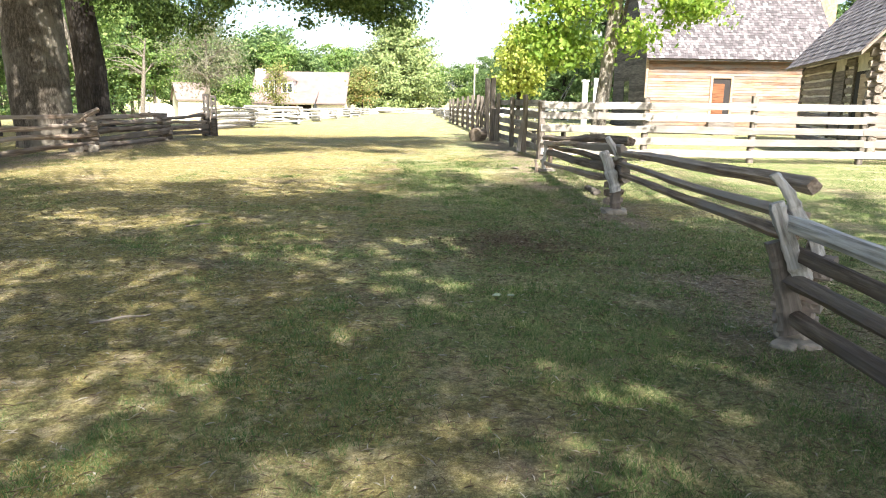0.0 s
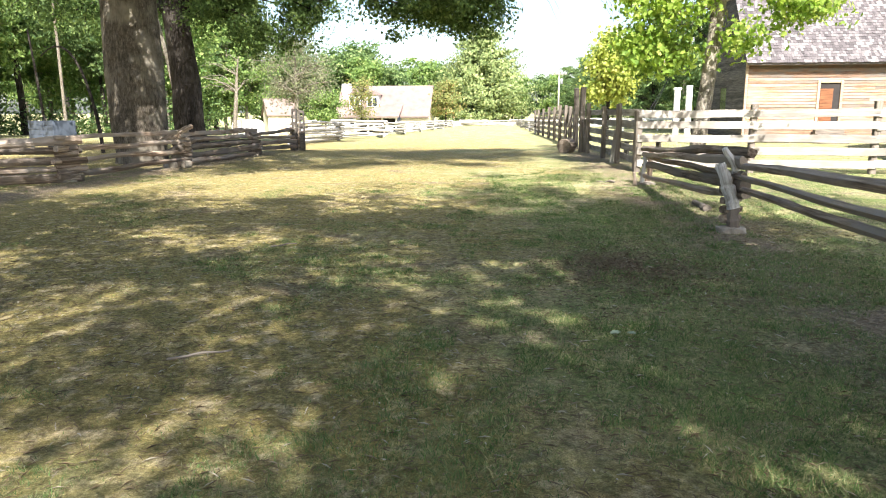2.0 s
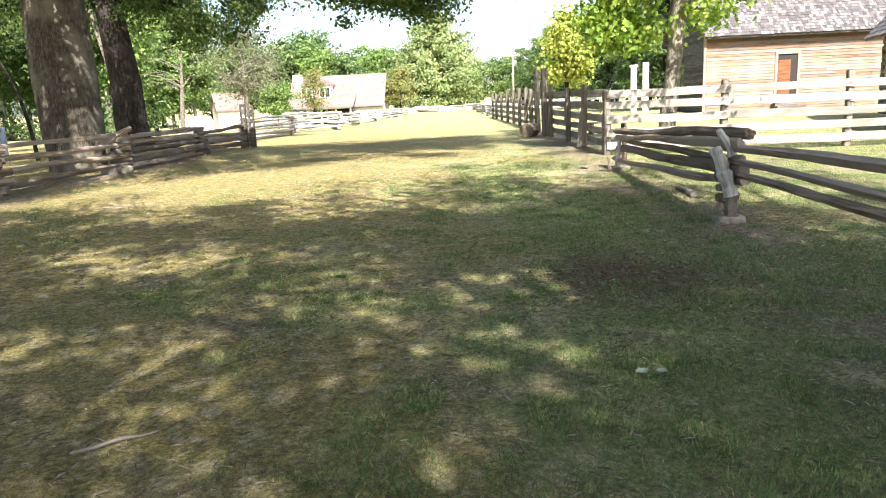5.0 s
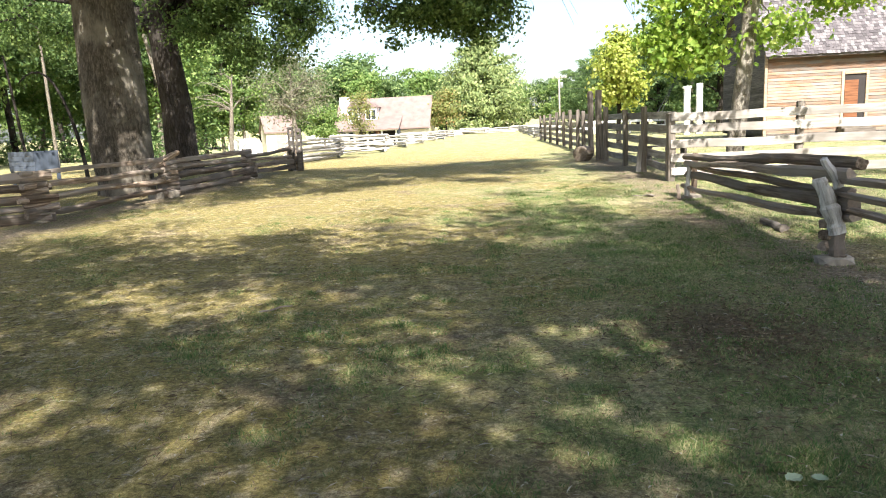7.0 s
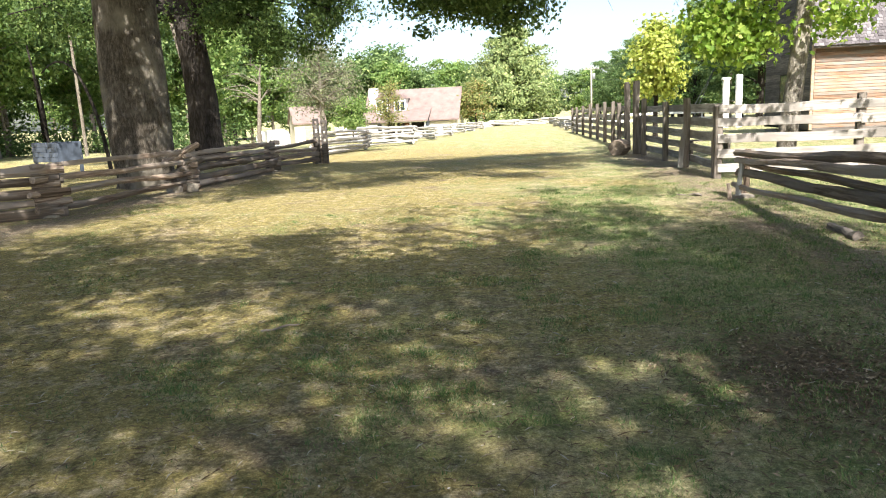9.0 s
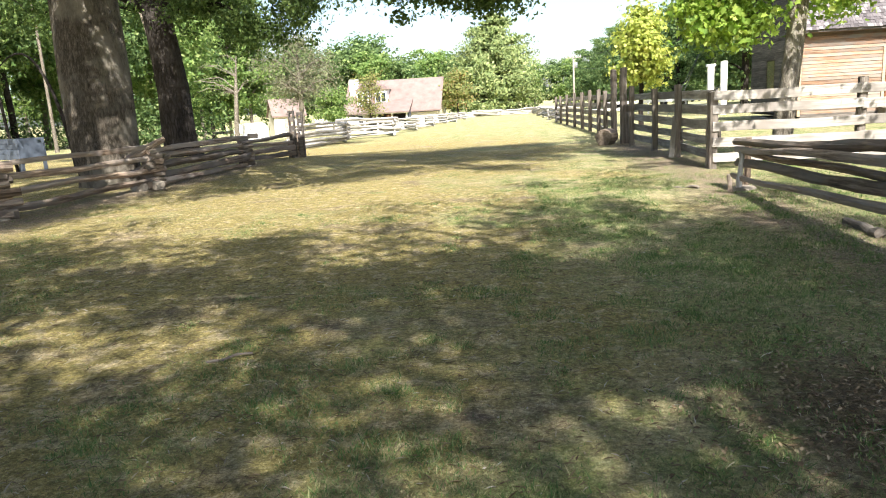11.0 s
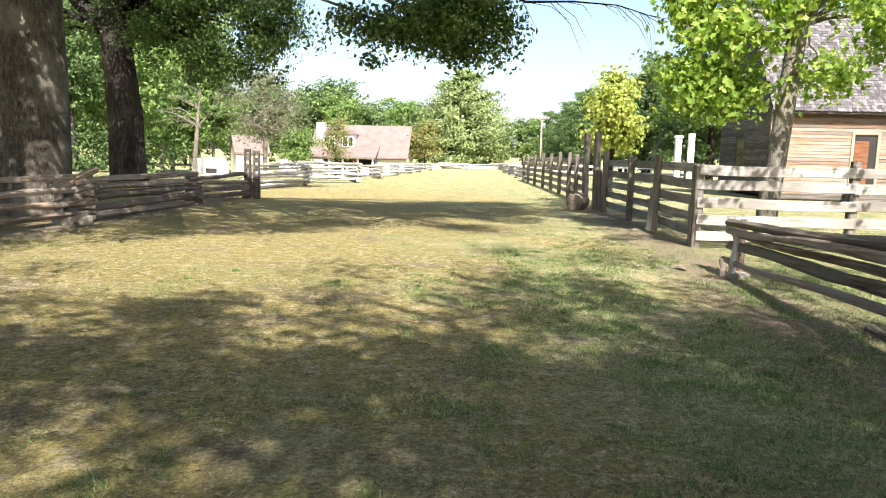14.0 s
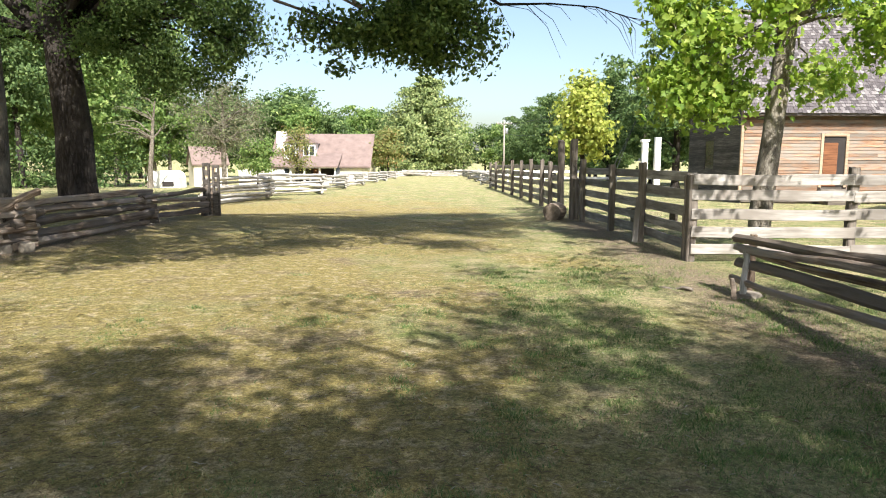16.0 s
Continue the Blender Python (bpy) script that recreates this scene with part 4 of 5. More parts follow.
def tree(label, at, height, girth, bark_mat, leaf_mat, seed, crown=None, limbs=9, twigs=7, leaves=60, size=0.16, clump=0.55, lean=(0, 0), first=0.35, name="tree", sides=14, extra=(), group="", forks=(), trunk_top=0.78, flat=0.75, flare=1.6, tip=0.6, lobed=False, sprays=(), spray=(9, 0.45)):
    """A trunk with curved limbs and twigs, and a crown of loose leaf clumps round the twig ends.
    crown: middle and half axes of the leafy space, in metres from the foot; extra: ends of limbs of special reach; sprays: ends of thin
    hanging shoots, with the number and the spread of their twigs."""
    r_ = np.random.default_rng(seed)
    t = thing(name, label, "tree", (at[0], at[1], gz(*at) - 0.08), 0, group)
    cm, cr = crown or ((0, 0, height * 0.66), (height * 0.3, height * 0.3, height * 0.34))
    cm, cr = np.array(cm, float), np.array(cr, float)
    pile = Pile()
    zt = height * trunk_top
    zs = np.array([0, 0.03, 0.08, 0.2, 0.4, 0.6, 0.8, 1.0]) * zt
    mid = np.stack([lean[0] * (zs / zt) ** 1.4 + r_.normal(0, girth * 0.12, len(zs)) * (zs > 0.1 * zt), lean[1] * (zs / zt) ** 1.4 + r_.normal(0, girth * 0.12, len(zs)) * (zs > 0.1 * zt), zs], 1)
    rad = girth * np.array([flare, 0.5 + flare * 0.42, min(1.08, 0.7 + 0.3 * flare), 1.0, 0.92, 0.75, 0.5, 0.2])
    pile.add_rings(tube(mid, rad, sides, 0.03, 0.10 if girth > 0.3 else 0.03, r_))
    ends = []
    targets = [cm + cr * v * u for v, u in zip((lambda a: a / np.linalg.norm(a, axis=1)[:, None])(r_.normal(0, 1, (limbs, 3))), r_.uniform(0.55, 0.95, limbs))]
    targets += [np.array(e, float) for e in (*extra, *sprays)]
    for goal, z0, k0 in forks:
        goal = np.array(goal, float)
        s = np.array([np.interp(z0, zs, mid[:, 0]), np.interp(z0, zs, mid[:, 1]), z0])
        us = np.linspace(0, 1, 7)
        pts = s + np.outer(us, goal - s) + np.outer(np.sin(us * np.pi), (0, 0, -0.08 * np.linalg.norm(goal - s)))
        pile.add_rings(tube(pts, girth * k0 * (1 - 0.65 * us), 12, 0.03, 0, r_))
    for gi, goal in enumerate(targets):
        z0 = min(zt * 0.95, max(height * first, goal[2] - r_.uniform(0.15, 0.5) * np.linalg.norm(goal[:2] - cm[:2]) - 0.4))
        s = np.array([np.interp(z0, zs, mid[:, 0]), np.interp(z0, zs, mid[:, 1]), z0])
        r0 = np.interp(z0, zs, rad) * (0.17 if gi >= limbs + len(extra) else 0.3 if gi >= limbs else 0.45)
        us = np.linspace(0, 1, 7)
        arc = np.linalg.norm(goal - s) * 0.14
        pts = s + np.outer(us, goal - s) + np.outer(np.sin(us * np.pi), (0, 0, arc)) + r_.normal(0, 0.03, (7, 3)) * np.linalg.norm(goal - s) * (us * (1.1 - us))[:, None] * 3
        pile.add_rings(tube(pts, r0 * (1 - 0.86 * us), 6))
        special = gi >= limbs
        hanging = gi >= limbs + len(extra)
        for _ in range(spray[0] if hanging else twigs):
            u = r_.uniform(0.93 if hanging else tip, 1.0) if special else r_.uniform(0.35, 1.0)
            b = np.array([np.interp(u, us, pts[:, c]) for c in range(3)])
            off = r_.normal(0, 1, 3) * (spray[1] if hanging else np.array((0.75, 0.75, 0.6)) if special else cr * 0.27)
            off[2] = off[2] * 0.7 - 0.05 * cr[2]
            e = b + off
            if np.sum(((e - cm) / (cr * 1.15)) ** 2) > 1 and gi < limbs:
                e = b + off * 0.4
            if sides > 8:
                pile.add_rings(tube([b, (b + e) / 2 + (0, 0, 0.08 * np.linalg.norm(off)), e], [r0 * 0.22 * (1.2 - u) + 0.012, r0 * 0.12 * (1.2 - u) + 0.008, 0.004], 4))
            ends.append(e)
            ends.append((b + e) / 2)
    part("trunk", pile.mesh("trunk", bark_mat), t)
    ends = np.array(ends)
    n = len(ends) * leaves // 2
    which = r_.integers(0, len(ends), n)
    spread = clump * r_.uniform(0.5, 1.3, len(ends))
    off = r_.normal(0, 1, (n, 3))
    off *= np.minimum(1, 1.9 / (np.linalg.norm(off, axis=1)[:, None] + 1e-9))      # no leaf far from its twig
    off *= spread[which][:, None] * (1, 1, flat)
    c = ends[which] + off
    out = off / (np.linalg.norm(off, axis=1)[:, None] + 1e-9) + 0.6 * (c - cm) / (np.linalg.norm(c - cm, axis=1)[:, None] + 1e-9) + (0, 0, 0.5)
    ok = c[:, 2] > 0.3
    crown_mesh = lobed_leaves("crown", c[ok], size, leaf_mat, r_, out[ok] * 0.8) if lobed else leaf_mesh("crown", c[ok], size, leaf_mat, r_, facing=out[ok] * 0.8, loose=0.6)
    part("crown", crown_mesh, t)
    return t


def conifer(label, at, height, spread, seed, leaf_mat, tiers=26, per=11, leaves=26, size=0.3):
    r_ = np.random.default_rng(seed)
    t = thing("conifer_tree", label, "tree", (at[0], at[1], gz(*at) - 0.05))
    pile = Pile()
    zs = np.linspace(0, height * 0.97, 7)
    pile.add_rings(tube([(0, 0, z) for z in zs], [height * 0.022 * (1 - 0.93 * z / height) for z in zs], 8))
    c = []
    for i in range(tiers):
        z = height * (0.05 + 0.93 * i / tiers)
        reach = spread * (1 - (i / tiers) ** 1.5) ** 0.8 * (0.75 + 0.25 * min(1, i / 4)) + 0.2
        for _ in range(per):
            a, rr_ = r_.uniform(0, 6.283), reach * r_.uniform(0.5, 1.2)
            e = np.array([rr_ * math.cos(a), rr_ * math.sin(a), z + rr_ * r_.uniform(-0.1, 0.3)])
            b = np.array([0, 0, z - rr_ * 0.1])
            pile.add_rings(tube([b, (b + e) / 2, e], [0.05, 0.03, 0.006], 4))
            u = r_.uniform(0.25, 1.05, leaves)
            c.append(b + np.outer(u, e - b) + r_.normal(0, 1, (leaves, 3)) * (0.075 * reach + 0.12) * (1, 1, 0.4))
    part("trunk", pile.mesh("trunk", SHADEDARKBARK), t)
    c = np.concatenate(c)
    out = c * (1, 1, 0) / (np.linalg.norm(c[:, :2], axis=1)[:, None] + 0.3) * 0.9 + (0, 0, 0.5)
    part("crown", leaf_mesh("crown", c, size, leaf_mat, r_, 0.1, 0.45, out, 0.6), t)
    return t


# the two great oaks behind the left fence
tree("huge old oak with a thick mottled grey-brown trunk", (-9.8, 21.5), 17, 0.80, OAKBARK, OAKLEAF, 11, ((-0.5, -0.5, 11.4), (6.6, 7.5, 5.2)), 20, 11, 185, 0.13, 0.34, (-0.5, 0.5), 0.34, "oak_tree", 26, flat=0.7, flare=0.94, tip=0.86,
     forks=(((-3.2, -0.8, 11.5), 4.9, 0.72), ((2.6, 0.6, 11.5), 5.3, 0.66), ((-1.5, 3, 11), 5.0, 0.5)),
     # most of these limbs are out of view, added to shade lane and fence
     extra=((12.0, 0.6, 7.2), (9.0, -2, 8.0), (4.6, 0, 7.0), *[(3.4 + 1.75 * i + 0.6 * (j % 2), -10.0 + 1.95 * j + 0.8 * max(0, i - 1), 8.6 - 0.4 * (i % 2) + 0.3 * j) for i in range(-2, 6) for j in range(4)], *[(13.6 + 1.7 * i, -4.6 + 1.9 * j + 0.5 * i, 8.8 + 0.3 * j) for i in range(2) for j in range(3)],
            (-1.4, -12.6, 8.2), (4.4, -13.9, 8.2), (4.4, -12.4, 8.4), (3.2, -13.2, 8.0), (2.0, -12.4, 8.2), (3.0, -11.0, 8.2), (0.6, -11.5, 8.2), *[(-3.2 + 1.9 * i, 3.4 + 1.7 * j, 11.6 + 0.6 * (i % 2)) for i in range(3) for j in range(2)], (-4, -6, 6.5), (-6, 1, 6.5)),
     sprays=((8.9, 1.0, 4.5), (9.3, 1.3, 4.1), (9.7, 0.8, 4.6), (10.2, 1.5, 4.3), (10.5, 1.1, 4.9), (9.4, 1.8, 5.3), (10.1, 0.6, 5.5), (7.5, 1.1, 4.7)), spray=(8, 0.34))
tree("tall oak with dark shaded trunk and drooping limbs", (-13.95, 33.8), 18, 0.64, SHADEDARKBARK, OAKLEAF, 12, ((-0.5, -1, 11.2), (6.4, 7, 5.4)), 16, 11, 120, 0.16, 0.38, (-1.5, 0.3), 0.33, "oak_tree", 18, flare=1.4, tip=0.7, forks=(((-4.5, 0, 11), 6.0, 0.6), ((3.0, 0.5, 11), 6.4, 0.55)),
     # the last four limbs are unseen, added to shade the far rail fence
     extra=((4.6, 1, 7.4), (3, 1, 7.6), (5.8, 1, 7.8), (-5, -5, 6), (-4, -2, 6), (8.4, -5, 8.6), (7.2, -3.4, 8.6), (9.4, -3.2, 9.0), (8.6, -1.4, 8.8)),
     sprays=(*[(1.7 + 0.8 * i, -1.2 + 0.7 * (i % 3), 6.2 - 1.5 * math.sin(0.5 * i) + 0.5 * (i % 2)) for i in range(7)], *[(2.4 + 1.1 * i, -0.4 - 0.7 * (i % 2), 6.9 + 0.4 * (i % 3)) for i in range(5)], (6.6, -0.6, 6.2), (-3.0, -1.0, 5.6), (-2.0, -2.0, 6.2)), spray=(9, 0.55))
# the thin bare bough over the lane, with hanging twigs
bough = thing("hanging_bough", "thin bare bough with drooping twigs over the lane", "branch")
pbough = Pile()
line = np.array([(-2.2, 22.6, 7.2), (-0.2, 22.6, 5.9), (1.15, 22.5, 5.0), (2.2, 22.5, 5.02), (3.2, 22.5, 4.95), (4.2, 22.5, 4.65)])
pbough.add_rings(tube(line, [0.07, 0.05, 0.032, 0.02, 0.013, 0.006], 6))
rb = np.random.default_rng(9)
for i in range(16):
    u = rb.uniform(1.6, 4.9)
    b = np.array([np.interp(u, range(6), line[:, c]) for c in range(3)])
    e = b + (rb.uniform(0.1, 1.0), rb.uniform(-0.3, 0.3), -rb.uniform(0.25, 1.1))
    ptwig = Pile()
    ptwig.add_rings(tube([b, (b + e) / 2 + (0.08, 0, 0.1), e], [0.008, 0.006, 0.003], 4))
    part("twig", ptwig.mesh("twig", SHADEDARKBARK), bough)
part("limb", pbough.mesh("limb", SHADEDARKBARK), bough)
# three oaks out of view, added to cast dappled shade over the near lane
tree("unseen broad oak added to shade the lane from the yard side", (8.0, -5.0), 15, 0.5, OAKBARK, OAKLEAF, 13, ((-2.8, 5.5, 10.6), (7.0, 8.5, 3.2)), 46, 4, 250, 0.19, 0.43, (-0.6, 0.2), 0.3, "oak_tree", extra=((-3.5, 7.0, 10.5), (-2.5, 6.4, 10.3), (-3.9, 8.9, 10.5), (-2.0, 8.6, 10.4), (-4.6, 7.6, 10.4), (-3.0, 9.8, 10.3), (-5.2, 7.2, 10.5), (-5.0, 8.6, 10.6), (-4.0, 7.9, 10.2)))
tree("unseen broad oak added to shade the lane from the fence side", (-9.5, -8.0), 16, 0.5, OAKBARK, OAKLEAF, 14, ((6.0, 5.0, 11.0), (7.0, 7.0, 3.2)), 46, 4, 250, 0.19, 0.46, (0.8, 0.2), 0.3, "oak_tree")
tree("unseen oak added for shade, beyond the rail fence", (-14.5, 4.0), 15, 0.45, OAKBARK, OAKLEAF, 15, ((10.9, -3.2, 10.5), (5.6, 4.6, 2.8)), 34, 6, 250, 0.19, 0.46, (0.8, 0.4), 0.3, "oak_tree")
# the tree behind the board-fence corner
# its three unseen front limbs are added to dapple the board fence with shade
tree("young tree with pale trunk and bright green leaves", (6.05, 20.6), 12.5, 0.19, MAPLEBARK, MAPLELEAF, 21, ((0.4, 0.9, 8.3), (2.6, 2.2, 4.2)), 18, 7, 58, 0.13, 0.28, (1.3, 0.3), 0.34, "maple_tree", 12, flare=1.3, extra=((-1.4, -5.3, 5.6), (0.2, -5.4, 5.7), (1.7, -5.3, 5.5)), lobed=True, spray=(7, 0.32), trunk_top=0.9,
     sprays=((-2.0, 0.0, 3.3), (-1.6, 0.2, 2.95), (-1.2, 0.1, 2.9), (-0.7, 0.3, 3.1), (-1.5, 0.0, 3.5), (-1.0, 0.2, 3.3), (-1.9, -0.2, 4.3), (-1.3, -0.4, 4.3), (-0.8, -0.7, 3.9), (-2.0, 0.3, 5.0), (-1.2, -0.6, 5.2), (0.75, -0.3, 3.3), (1.8, -0.5, 4.6), (2.3, -0.4, 4.1), (2.8, -0.1, 4.2), (2.6, -0.5, 5.0), (0.8, -0.9, 5.1), (-0.4, -0.8, 4.7)))
tree("small yellow-leaved tree behind the gate", (6.1, 39.2), 6.0, 0.11, SHADEDARKBARK, YELLOWLEAF, 22, ((0, 0, 3.65), (1.35, 1.35, 2.1)), 16, 9, 44, 0.17, 0.34, (0, 0), 0.25, "sapling_tree", 10, lobed=True)
conifer("broad feathery cedar at the end of the lane", (-3.3, 112), 14.9, 8.4, 31, CEDARLEAF, 20, 17, 90, 0.5)
tree("small rusty-green tree beside the barn", (-7.6, 97), 6.8, 0.12, SHADEDARKBARK, RUSTLEAF, 33, ((0, 0, 3.6), (2.4, 2.4, 2.6)), 12, 8, 40, 0.35, 0.5)
tree("small tree with reddening leaves before the building", (-15.9, 82), 7.4, 0.1, SHADEDARKBARK, RUSTLEAF, 34, ((0, 0, 4.4), (2.2, 2.2, 2.6)), 14, 8, 22, 0.22, 0.45)
tree("small yellow-green tree before the building", (-19.6, 80), 5.2, 0.09, SHADEDARKBARK, PALELEAF, 35, ((0, 0, 3.2), (2.2, 2.2, 1.9)), 12, 8, 40, 0.26, 0.4)
tree("thin greyish half-bare tree", (-18.6, 66), 10.5, 0.2, PALEBARK, GREYLEAF, 36, ((0, 0, 6.0), (4.2, 4.2, 3.9)), 24, 12, 26, 0.19, 0.5)

# woodland: a few kinds of tree, each repeated
rw = random.Random(5)
kinds = [tree("tall woodland tree with sunlit green leaves", (-40, 62), 17, 0.2, PALEBARK, PALELEAF, 41, ((0, 0, 10.5), (4.4, 4.4, 7.6)), 24, 6, 70, 0.36, 0.6, (0.4, 0), 0.2, "woodland_tree", 8, group="woodland", flat=0.35),
         tree("tall woodland tree with green leaves", (-31, 66), 19, 0.22, SHADEDARKBARK, WOODLEAF, 42, ((0, 0, 12.5), (4.8, 4.8, 6.8)), 24, 6, 70, 0.36, 0.6, (-0.5, 0), 0.28, "woodland_tree", 8, group="woodland", flat=0.35),
         tree("tall dark-green woodland tree", (26, 58), 15, 0.26, SHADEDARKBARK, WOODLEAF, 43, ((0, 0, 8.2), (4.6, 4.6, 6.4)), 24, 6, 70, 0.36, 0.55, (0.2, 0), 0.12, "woodland_tree", 8, group="woodland", flat=0.4),
         tree("distant woodland tree in full green leaf", (-63, 128), 14, 0.26, SHADEDARKBARK, WOODLEAF, 44, ((0, 0, 7.8), (4.8, 4.8, 6.2)), 20, 6, 60, 0.55, 0.75, (0.2, 0), 0.12, "woodland_tree", 7, group="woodland", flat=0.5),
         tree("distant pale-green woodland tree", (-58, 134), 15, 0.26, PALEBARK, PALELEAF, 45, ((0, 0, 8.2), (4.6, 4.6, 6.6)), 20, 6, 60, 0.55, 0.75, (0.2, 0), 0.12, "woodland_tree", 7, group="woodland", flat=0.5)]
spots = []
for i in range(26):                                   # wood on the left, behind the oaks
    spots.append((-26 - rw.uniform(0, 34), 46 + rw.uniform(0, 40), rw.choice((0, 0, 1)), rw.uniform(0.8, 1.15)))
for i in range(30):                                   # farther left, toward the walker
    spots.append((-30 - rw.uniform(0, 24), 20 + rw.uniform(0, 34), rw.choice((0, 1)), rw.uniform(0.8, 1.1)))
for i in range(26):                                   # behind the buildings, lower toward the lane
    x = -70 + i * 2.7 + rw.uniform(-1.2, 1.2)
    spots.append((x, 120 + rw.uniform(0, 24), rw.choice((3, 3, 4)), rw.uniform(0.86, 1.04) * (1.08 if x < -24 else 0.9 if x < -12 else 0.74)))
for i in range(14):                                   # beyond the end of the lane
    spots.append((-10 + i * 3.6 + rw.uniform(-1, 1), 148 + rw.uniform(0, 26), rw.choice((3, 3, 4)), rw.uniform(0.58, 0.78)))
for i in range(20):                                   # right of the lane, receding
    y = 64 + i * 4.2
    spots.append((14.5 - 0.035 * (y - 64) + rw.uniform(0, 5), y, 2, rw.uniform(0.66, 0.82)))
for i in range(15):                                   # behind the farm houses
    spots.append((16.5 + i * 3.0 + rw.uniform(-1, 1), 55 + rw.uniform(0, 8), 2, rw.uniform(0.8, 1.05)))
for x, y, k, s in spots:
    copy = copy_thing(kinds[k], pose(x, y, gz(x, y) - 0.08, 0, 0, rw.uniform(0, 360)))
    copy.scale = (s * rw.uniform(0.9, 1.15), s * rw.uniform(0.9, 1.15), s)

# bent sapling by the great oak
bent = thing("bent_sapling", "thin dark sapling bowed in an arch beside an upright stem", "tree", (-15.8, 26.6, gz(-15.8, 26.6)))
pb = Pile()
us = np.linspace(0, 1, 12)
pb.add_rings(tube(np.stack([1.7 - 2.1 * us ** 1.6, 0 * us, 3.9 * np.sin(us * 2.0) / np.sin(1.57)], 1), 0.075 * (1 - 0.75 * us), 7))
part("stem", pb.mesh("stem", SHADEDARKBARK), bent)
pb = Pile()
pb.add_rings(tube([(-0.4, 0, -0.05), (-0.55, 0, 1.6), (-0.7, 0.05, 3.1), (-0.8, 0, 4.5)], [0.06, 0.05, 0.045, 0.03], 7))
part("stem", pb.mesh("stem", SHADEDARKBARK), bent)

# slender pale trunks at the wood's edge
poles = []
for x, y, h, r in ((-27.5, 45, 15, 0.13), (-31, 40, 16, 0.14), (-34.5, 44, 15, 0.13), (-37, 50, 16, 0.13), (-33, 34, 15, 0.14)):
    tree("slender pale-trunked tree at the edge of the wood", (x, y), h, r * 0.75, PALEBARK, WOODLEAF, int(x * -7 + y), ((0, 0, h * 0.8), (2.2, 2.2, h * 0.2)), 8, 6, 40, 0.3, 0.6, (rw.uniform(-0.6, 0.6), 0), 0.5, "slender_tree", 8, group="wood edge", trunk_top=0.95)
tree("pale leaning dead trunk with bare branches", (-20.6, 56), 8.0, 0.17, PALEBARK, GREYLEAF, 77, ((-0.8, 0, 4.9), (2.8, 1.8, 1.7)), 15, 6, 3, 0.12, 0.3, (0.6, 0), 0.42, "dead_tree", 8)
tree("pale leaning trunk behind the dark oak", (-19.2, 44), 12, 0.15, PALEBARK, WOODLEAF, 78, ((-2.0, 0, 9.5), (3, 3, 3)), 10, 7, 40, 0.25, 0.5, (-2.2, 0), 0.45, "leaning_tree", 10, trunk_top=0.95)

ru = np.random.default_rng(61)
nb = 360                                  # low brush between the trunks of the wood
bx = -25 - 28 * ru.uniform(0, 1, nb)
by = np.where(ru.uniform(0, 1, nb) < 0.6, 50 + 22 * ru.uniform(0, 1, nb), 24 + 26 * ru.uniform(0, 1, nb))
bx = np.where(by < 50, bx - 9, bx)
which = np.repeat(np.arange(nb), 60)
hh = ru.uniform(0.3, 2.3, nb)
off = ru.normal(0, 1, (len(which), 3)) * np.stack([0.8 + 0 * hh, 0.8 + 0 * hh, hh * 0.6], 1)[which]
cb = np.stack([bx, by, [gz(a, b) + h_ for a, b, h_ in zip(bx, by, hh)]], 1)[which] + off
cb = cb[cb[:, 2] > -1.0]
tagged(new("undergrowth", leaf_mesh("undergrowth", cb, 0.3, WOODLEAF, ru)), "dense green brush under the woodland trees", "undergrowth", kind="stuff")


# ---------------------------------------------------------------- far buildings
def gable_block(parent, x0, x1, y0, y1, eave, ridge, wall_mat, roof_mat, over=0.4):
    """Four walls, two gables and a two-slope roof with its ridge along x, in the parent's space."""
    ym = (y0 + y1) / 2
    boxy("wall", (x0, y0, 0), (x1, y0 + 0.2, eave), wall_mat, parent)
    boxy("wall", (x0, y1 - 0.2, 0), (x1, y1, eave), wall_mat, parent)
    for x in (x0, x1 - 0.2):
        v = [(x, y0 + 0.205, 0), (x, y1 - 0.205, 0), (x, y1 - 0.205, eave), (x, ym, ridge - 0.25), (x, y0 + 0.205, eave)]
        v += [(a + 0.2, b, c) for a, b, c in v]
        part("gable_wall", mesh_of("gable_wall", v, [(0, 4, 3, 2, 1), (5, 6, 7, 8, 9)] + [(i, (i + 1) % 5, (i + 1) % 5 + 5, i + 5) for i in range(5)], wall_mat), parent)
    s = (ridge - eave) / (ym - y0)
    a, b = x0 - over, x1 + over
    for sy, name in ((1, "roof"), (-1, "roof")):
        f, r = (y0 - over, ym) if sy > 0 else (y1 + over, ym)
        e = eave - s * over
        v = [(a, f, e), (b, f, e), (b, r, ridge), (a, r, ridge), (a, f, e - 0.15), (b, f, e - 0.15), (b, r, ridge - 0.15), (a, r, ridge - 0.15)]
        part(name, mesh_of("roof", v, [(0, 1, 2, 3), (7, 6, 5, 4), (0, 4, 5, 1), (3, 2, 6, 7), (0, 3, 7, 4), (1, 5, 6, 2)], roof_mat), parent)


